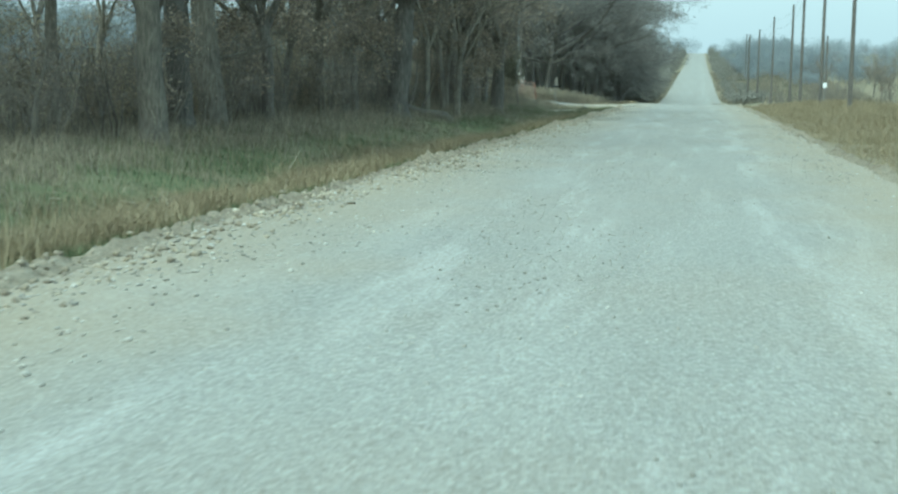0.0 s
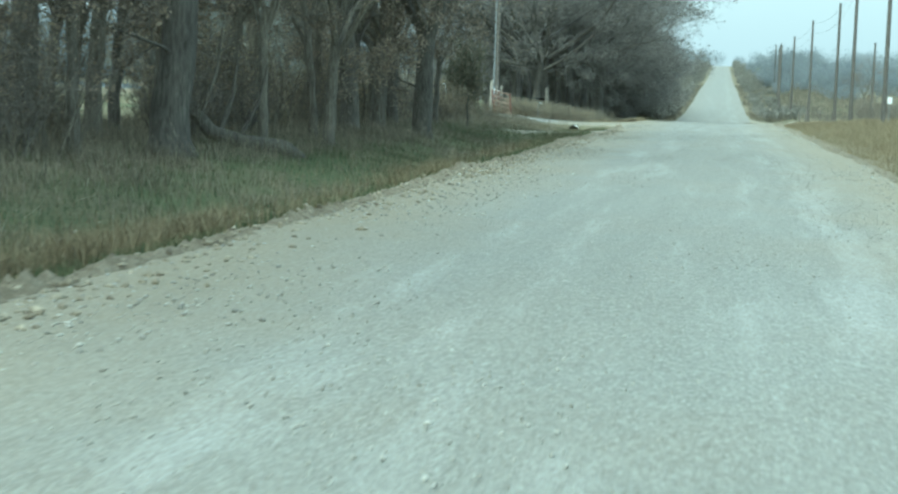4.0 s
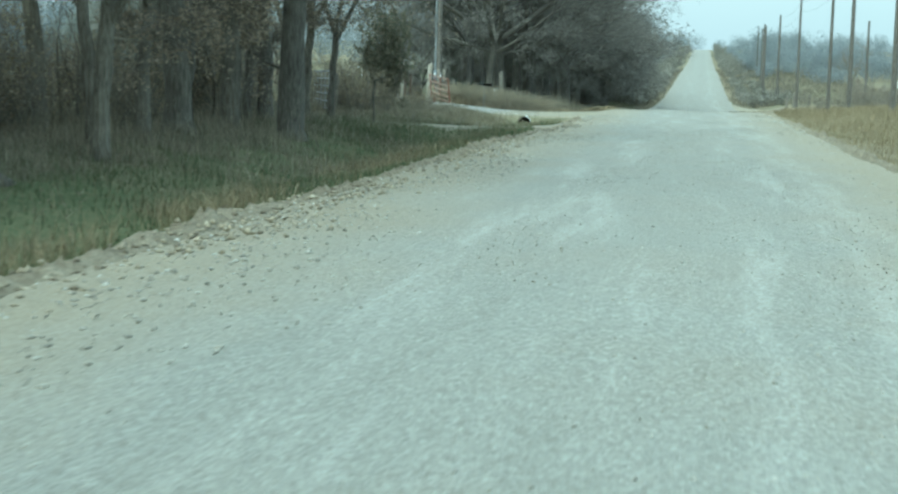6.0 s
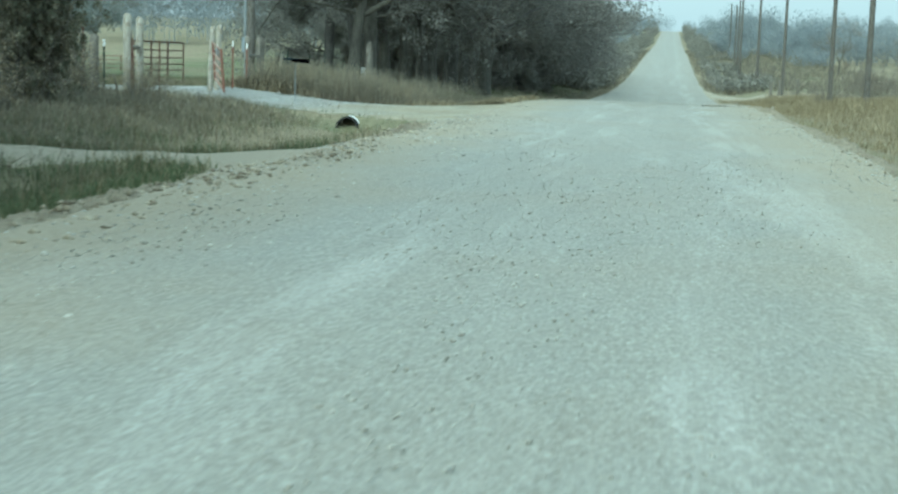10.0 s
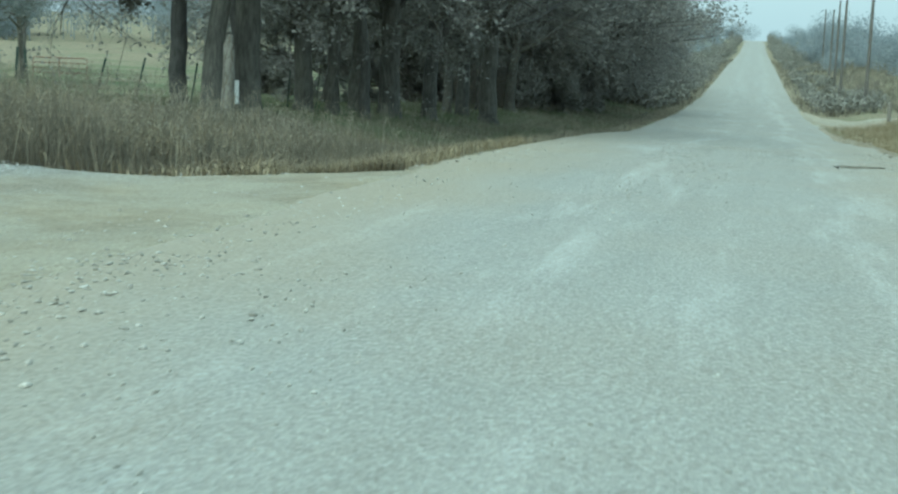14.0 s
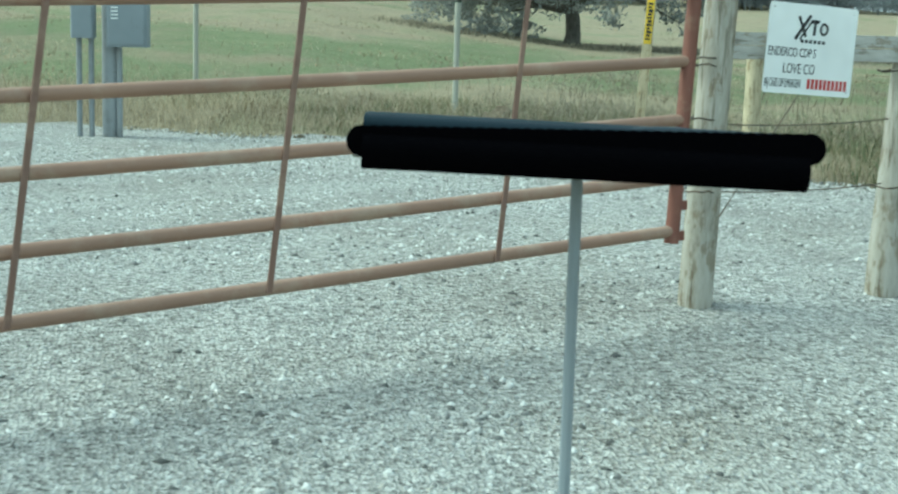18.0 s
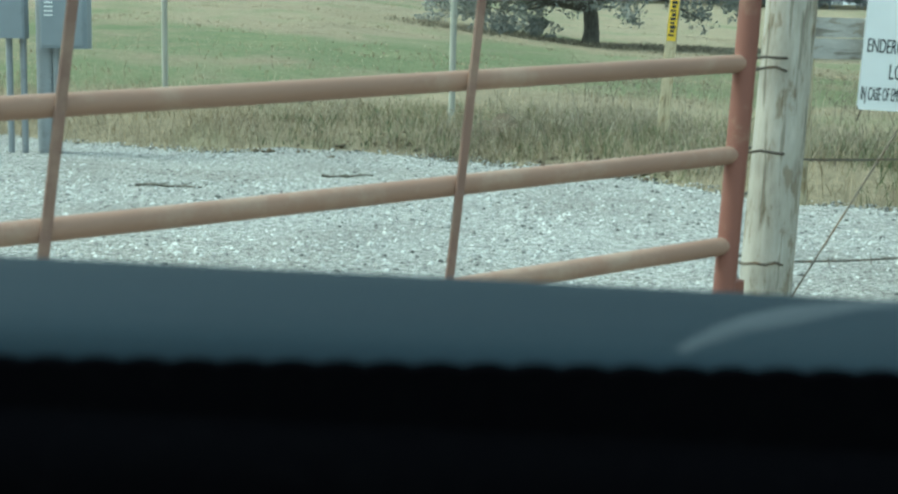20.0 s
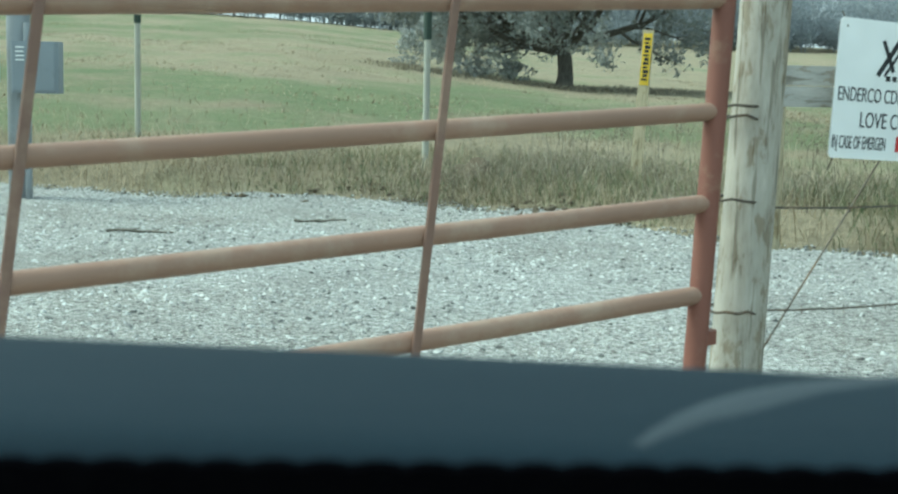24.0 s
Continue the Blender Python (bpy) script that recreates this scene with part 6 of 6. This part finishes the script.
meadow("field_tufts", "low dry grass across the far field", 43, 60000, (-110, -30, 36, 110), lambda x, y: np.clip((vnoise(x * 0.12, y * 0.3, 92) - 0.35) * 4, 0, 1), (0.03, 0.10), 0.014, (0.6, 1.5), STRAW, 40, 1.2)


def stalks(name, label, seed, n, box, hs, material=None):
    rng = np.random.default_rng(seed)
    X, Y = scatter(rng, n, *box, one, 6, 0.3)
    n = len(X)
    h = rng.uniform(*hs, n)
    a = rng.uniform(0, 6.28, n)
    lean = rng.uniform(0.0, 0.45, n) * h
    B = np.stack([X, Y, land(X, Y) - 0.02], 1)
    M = B + np.stack([np.cos(a) * lean * 0.35, np.sin(a) * lean * 0.35, h * 0.6], 1)
    T = B + np.stack([np.cos(a) * lean, np.sin(a) * lean, h * 0.96], 1)
    w = rng.uniform(0.003, 0.0065, n)
    ch = [ribbon_mesh("", B, M, w, rng), ribbon_mesh("", M, T, w * 0.8, rng)]
    for k in range(5):
        q = rng.uniform(0.2, 1.0, (n, 1))
        S = M * (1 - q) + T * q
        ch.append(ribbon_mesh("", S, S + rng.normal(0, 0.09, (n, 3)) + (0, 0, 0.06), np.full(n, 0.0028), rng))
        ch.append(leaf_quads(S + rng.normal(0, 0.05, (n, 3)), 0.016, rng))
    return tagged(put(name, quads_mesh(name, ch, material or WEED), None), label, "weeds", kind="stuff")


stalks("weed_stalks", "stiff pale weed stalks with dry seed heads", 21, 1800, (-12.2, -6.0, 52.6, 63), (0.45, 1.05))
stalks("straw_stalks", "pale bent straw stems standing out of the weeds", 25, 700, (-11.8, -6.5, 52.6, 58), (0.5, 1.0), STRAW)
stalks("ditch_stalks", "thin dry weed stalks in the verge", 22, 1500, (-13, -4.8, -46, 47), (0.4, 0.9))
stalks("hedgerow_stalks", "thin dry weed stalks below the hedgerow", 23, 1200, (-13, -5.5, 63, 115), (0.3, 0.6))
stalks("fringe_stalks", "thin dry weed stalks at the apron edge", 24, 350, (-28, -12.5, 53.2, 60), (0.3, 0.65))


def stone_mesh(name, X, Y, Z, s, rng, material):
    n = len(X)
    base = np.array([(1, 0, 0), (0, 0.8, 0), (-1, 0, 0), (0, -0.8, 0), (0, 0, 0.55), (0, 0, -0.5)], float)
    v = base[None] * rng.uniform(0.55, 1.3, (n, 6, 1)) + rng.normal(0, 0.18, (n, 6, 3))
    a = rng.uniform(0, 6.28, n)
    ca, sa = np.cos(a)[:, None], np.sin(a)[:, None]
    vx, vy = v[..., 0] * ca - v[..., 1] * sa, v[..., 0] * sa + v[..., 1] * ca
    v = np.stack([vx, vy, v[..., 2]], -1) * s[:, None, None]
    v = v + np.stack([X, Y, Z], 1)[:, None] + np.array([0, 0, 1.0]) * (s * 0.22)[:, None, None]
    tri = np.array([(0, 1, 4), (1, 2, 4), (2, 3, 4), (3, 0, 4), (1, 0, 5), (2, 1, 5), (3, 2, 5), (0, 3, 5)], np.int32)
    loops = (np.arange(n, dtype=np.int32)[:, None, None] * 6 + tri[None]).ravel()
    me = bpy.data.meshes.new(name)
    me.vertices.add(6 * n)
    me.vertices.foreach_set("co", v.astype(np.float32).ravel())
    me.loops.add(24 * n)
    me.loops.foreach_set("vertex_index", loops)
    me.polygons.add(8 * n)
    me.polygons.foreach_set("loop_start", np.arange(0, 24 * n, 3, dtype=np.int32))
    me.update(calc_edges=True)
    me.materials.append(material)
    return me


def road_z(x, y):
    return land(x, y) + np.clip(road_in(x, y) * 0.2, -0.05, 0.012)


def strew(name, label, seed, n, box, keep, sizes, zf, material=None):
    rng = np.random.default_rng(seed)
    X, Y = rng.uniform(box[0], box[1], n), rng.uniform(box[2], box[3], n)
    ok = rng.random(n) < keep(X, Y)
    X, Y = X[ok], Y[ok]
    s = sizes[0] + (sizes[1] - sizes[0]) * rng.random(len(X)) ** 3
    return tagged(put(name, stone_mesh(name, X, Y, zf(X, Y), s, rng, material or STONE), None), label, "stones", kind="stuff")


strew("shoulder_stones", "loose stones and clods along the road shoulder", 31, 40000, (-4.6, -1.6, -52, 47), lambda x, y: np.clip((-1.8 - x) * 0.6, 0, 1) * (0.3 + vnoise(x * 2, y * 0.8, 71)), (0.006, 0.032), road_z)
strew("road_stones", "loose pebbles scattered on the gravel road", 32, 80000, (-3.6, 3.7, -52, 72), lambda x, y: 0.15 + 0.85 * np.clip((vnoise(x * 0.8, y * 0.1, 72) - 0.42) * 4, 0, 1), (0.005, 0.019), road_z)
strew("east_shoulder_stones", "loose stones along the far road shoulder", 33, 7000, (2.7, 4.4, -36, 72), one, (0.006, 0.03), road_z)
padz = lambda x, y: land(x, y) + 0.012
strew("apron_stones", "crushed stone chips on the gate apron", 34, 150000, (-22, -8.0, 44.5, 55.5), lambda x, y: (inside_by(DRIVE, x, y) > -0.1) * (0.3 + 0.7 * np.clip((vnoise(x, y, 73) - 0.3) * 3, 0, 1)), (0.008, 0.024), padz, CHIP)
strew("junction_stones", "loose stones at the driveway mouth", 35, 5000, (-10, -3.2, 43.0, 55), lambda x, y: (inside_by(DRIVE, x, y) > -0.25) * 0.8, (0.006, 0.028), padz)


strew("shoulder_clods", "brown clay clods along the graded road edge", 36, 36000, (-4.6, -2.7, -52, 40), lambda x, y: np.exp(-((x + 3.8) / 0.42) ** 2) * (0.2 + vnoise(x, y * 0.8, 74)) * (y < 38), (0.008, 0.055), lambda x, y: np.maximum(road_z(x, y), land(x, y) + berm_height(-3.98, x + 3.98, y)), CLOD)
strew("east_clods", "brown clay clods along the far road edge", 37, 5000, (3.4, 4.4, -40, 100), lambda x, y: np.exp(-((x - 3.85) / 0.3) ** 2), (0.012, 0.05), road_z, CLOD)


# ---- odd bits ----
def loose_stick(x, y, length, turn, r, label, seed):
    rng = random.Random(seed)
    z = float(max(road_z(np.array(x), np.array(y)), land(np.array(x), np.array(y)) + 0.015)) + r
    pts = [(length * (k / 6 - 0.5), rng.gauss(0, 0.03) * length, z + abs(rng.gauss(0, 0.006))) for k in range(7)]
    b = Build().tube(pts, [r * (1 - 0.08 * k) for k in range(7)], 7, True, 0.08, rng)
    for k in (2, 4):
        b.tube([pts[k], (pts[k][0] + 0.15 * length, pts[k][1] + rng.choice((-1, 1)) * 0.15 * length, z + 0.02)], [r * 0.6, r * 0.3], 5)
    ob = part("fallen_stick", b, BARK, None)
    ob.matrix_world = pose(x, y, 0, 0, 0, turn)
    return tagged(ob, label, "stick", "fallen sticks")


loose_stick(2.35, 62.7, 0.8, 20, 0.025, "broken dead branch lying on the gravel road", 1)
loose_stick(1.9, 62.4, 0.4, 100, 0.02, "broken dead branch lying on the gravel road", 2)
loose_stick(-10.2, 53.25, 1.9, 165, 0.016, "long thin stick along the gravel edge", 3)
loose_stick(-12.4, 54.6, 1.0, 10, 0.014, "thin stick on the gravel by the steel post", 4)
loose_stick(-18.0, 49.65, 0.45, 80, 0.011, "short dark stick on the crushed stone", 5)
loose_stick(-18.7, 51.0, 0.4, 95, 0.011, "short dark stick on the crushed stone", 6)
for x, y, h, tilt, seed in ((-8.0, 29.3, 0.5, 12, 1), (-10.6, 41.9, 0.6, -15, 2), (-10.0, 41.2, 0.5, 20, 3), (-9.4, 43.6, 0.35, 10, 4)):
    ob = part("broken_stub", Build().tube([(0, 0, -0.1), (0.01, 0, h * 0.5), (0.05, 0.02, h)], [0.025, 0.022, 0.012], 8), GREYWOOD, None)
    ob.matrix_world = pose(x, y, gz(x, y), tilt, tilt * 0.6, seed * 70)
    tagged(ob, "pale broken sapling stub in the grass", "stub", "sapling stubs")
mound = put("soil_mound", sheet("soil_mound", np.linspace(-22.2, -20.4, 40), np.linspace(51.6, 54.2, 52),
                                lambda x, y: land(x, y) - 0.05 + 0.15 * np.exp(-((x + 21.3) / 0.35) ** 2 - ((y - 52.9) / 0.6) ** 2) * (0.3 + 1.3 * vnoise(x * 9, y * 9, 81))), DUG)
tagged(mound, "small mound of dug brown soil at the gravel edge", "mound")
strew("edge_stones", "pale stones pushed up along the driveway edge", 39, 6000, (-12, -3.4, 52.8, 64), lambda x, y: np.exp(-((inside_by(DRIVE, x, y) - 0.05) / 0.14) ** 2) * (0.1 + vnoise(x * 1.7, y * 1.7, 75) ** 2), (0.008, 0.05), padz)
back_edge = lambda x, y: np.exp(-((inside_by(DRIVE, x, y) + 0.1) / 0.3) ** 2) * np.clip((vnoise(x * 1.3, y * 1.3, 76) - 0.25) * 2.5, 0, 1)
strew("edge_rubble", "dark soil and broken stone pushed up behind the apron", 45, 7000, (-22.9, -17.5, 50.5, 55.5), back_edge, (0.01, 0.06), padz, DUG)
strew("dug_clods", "dark soil clods around the dug mound", 38, 1500, (-22.2, -20.3, 51.2, 54.6), lambda x, y: np.exp(-((x + 21.3) / 0.45) ** 2 - ((y - 52.9) / 0.9) ** 2), (0.008, 0.04), padz, DUG)
limb = part("leaning_limb", Build().tube([(0, 0, 0), (0.25, -0.5, 0.55), (0.35, -0.9, 1.2), (0.3, -1.3, 1.75), (0.1, -1.6, 2.3)], [0.05, 0.05, 0.045, 0.04, 0.02], 8, True, 0.08, rt), GREYWOOD, None)
limb.matrix_world = pose(-10.9, 20.0, gz(-10.9, 20.0) - 0.05)
tagged(limb, "pale barkless limb leaning among the roadside trees", "branch")
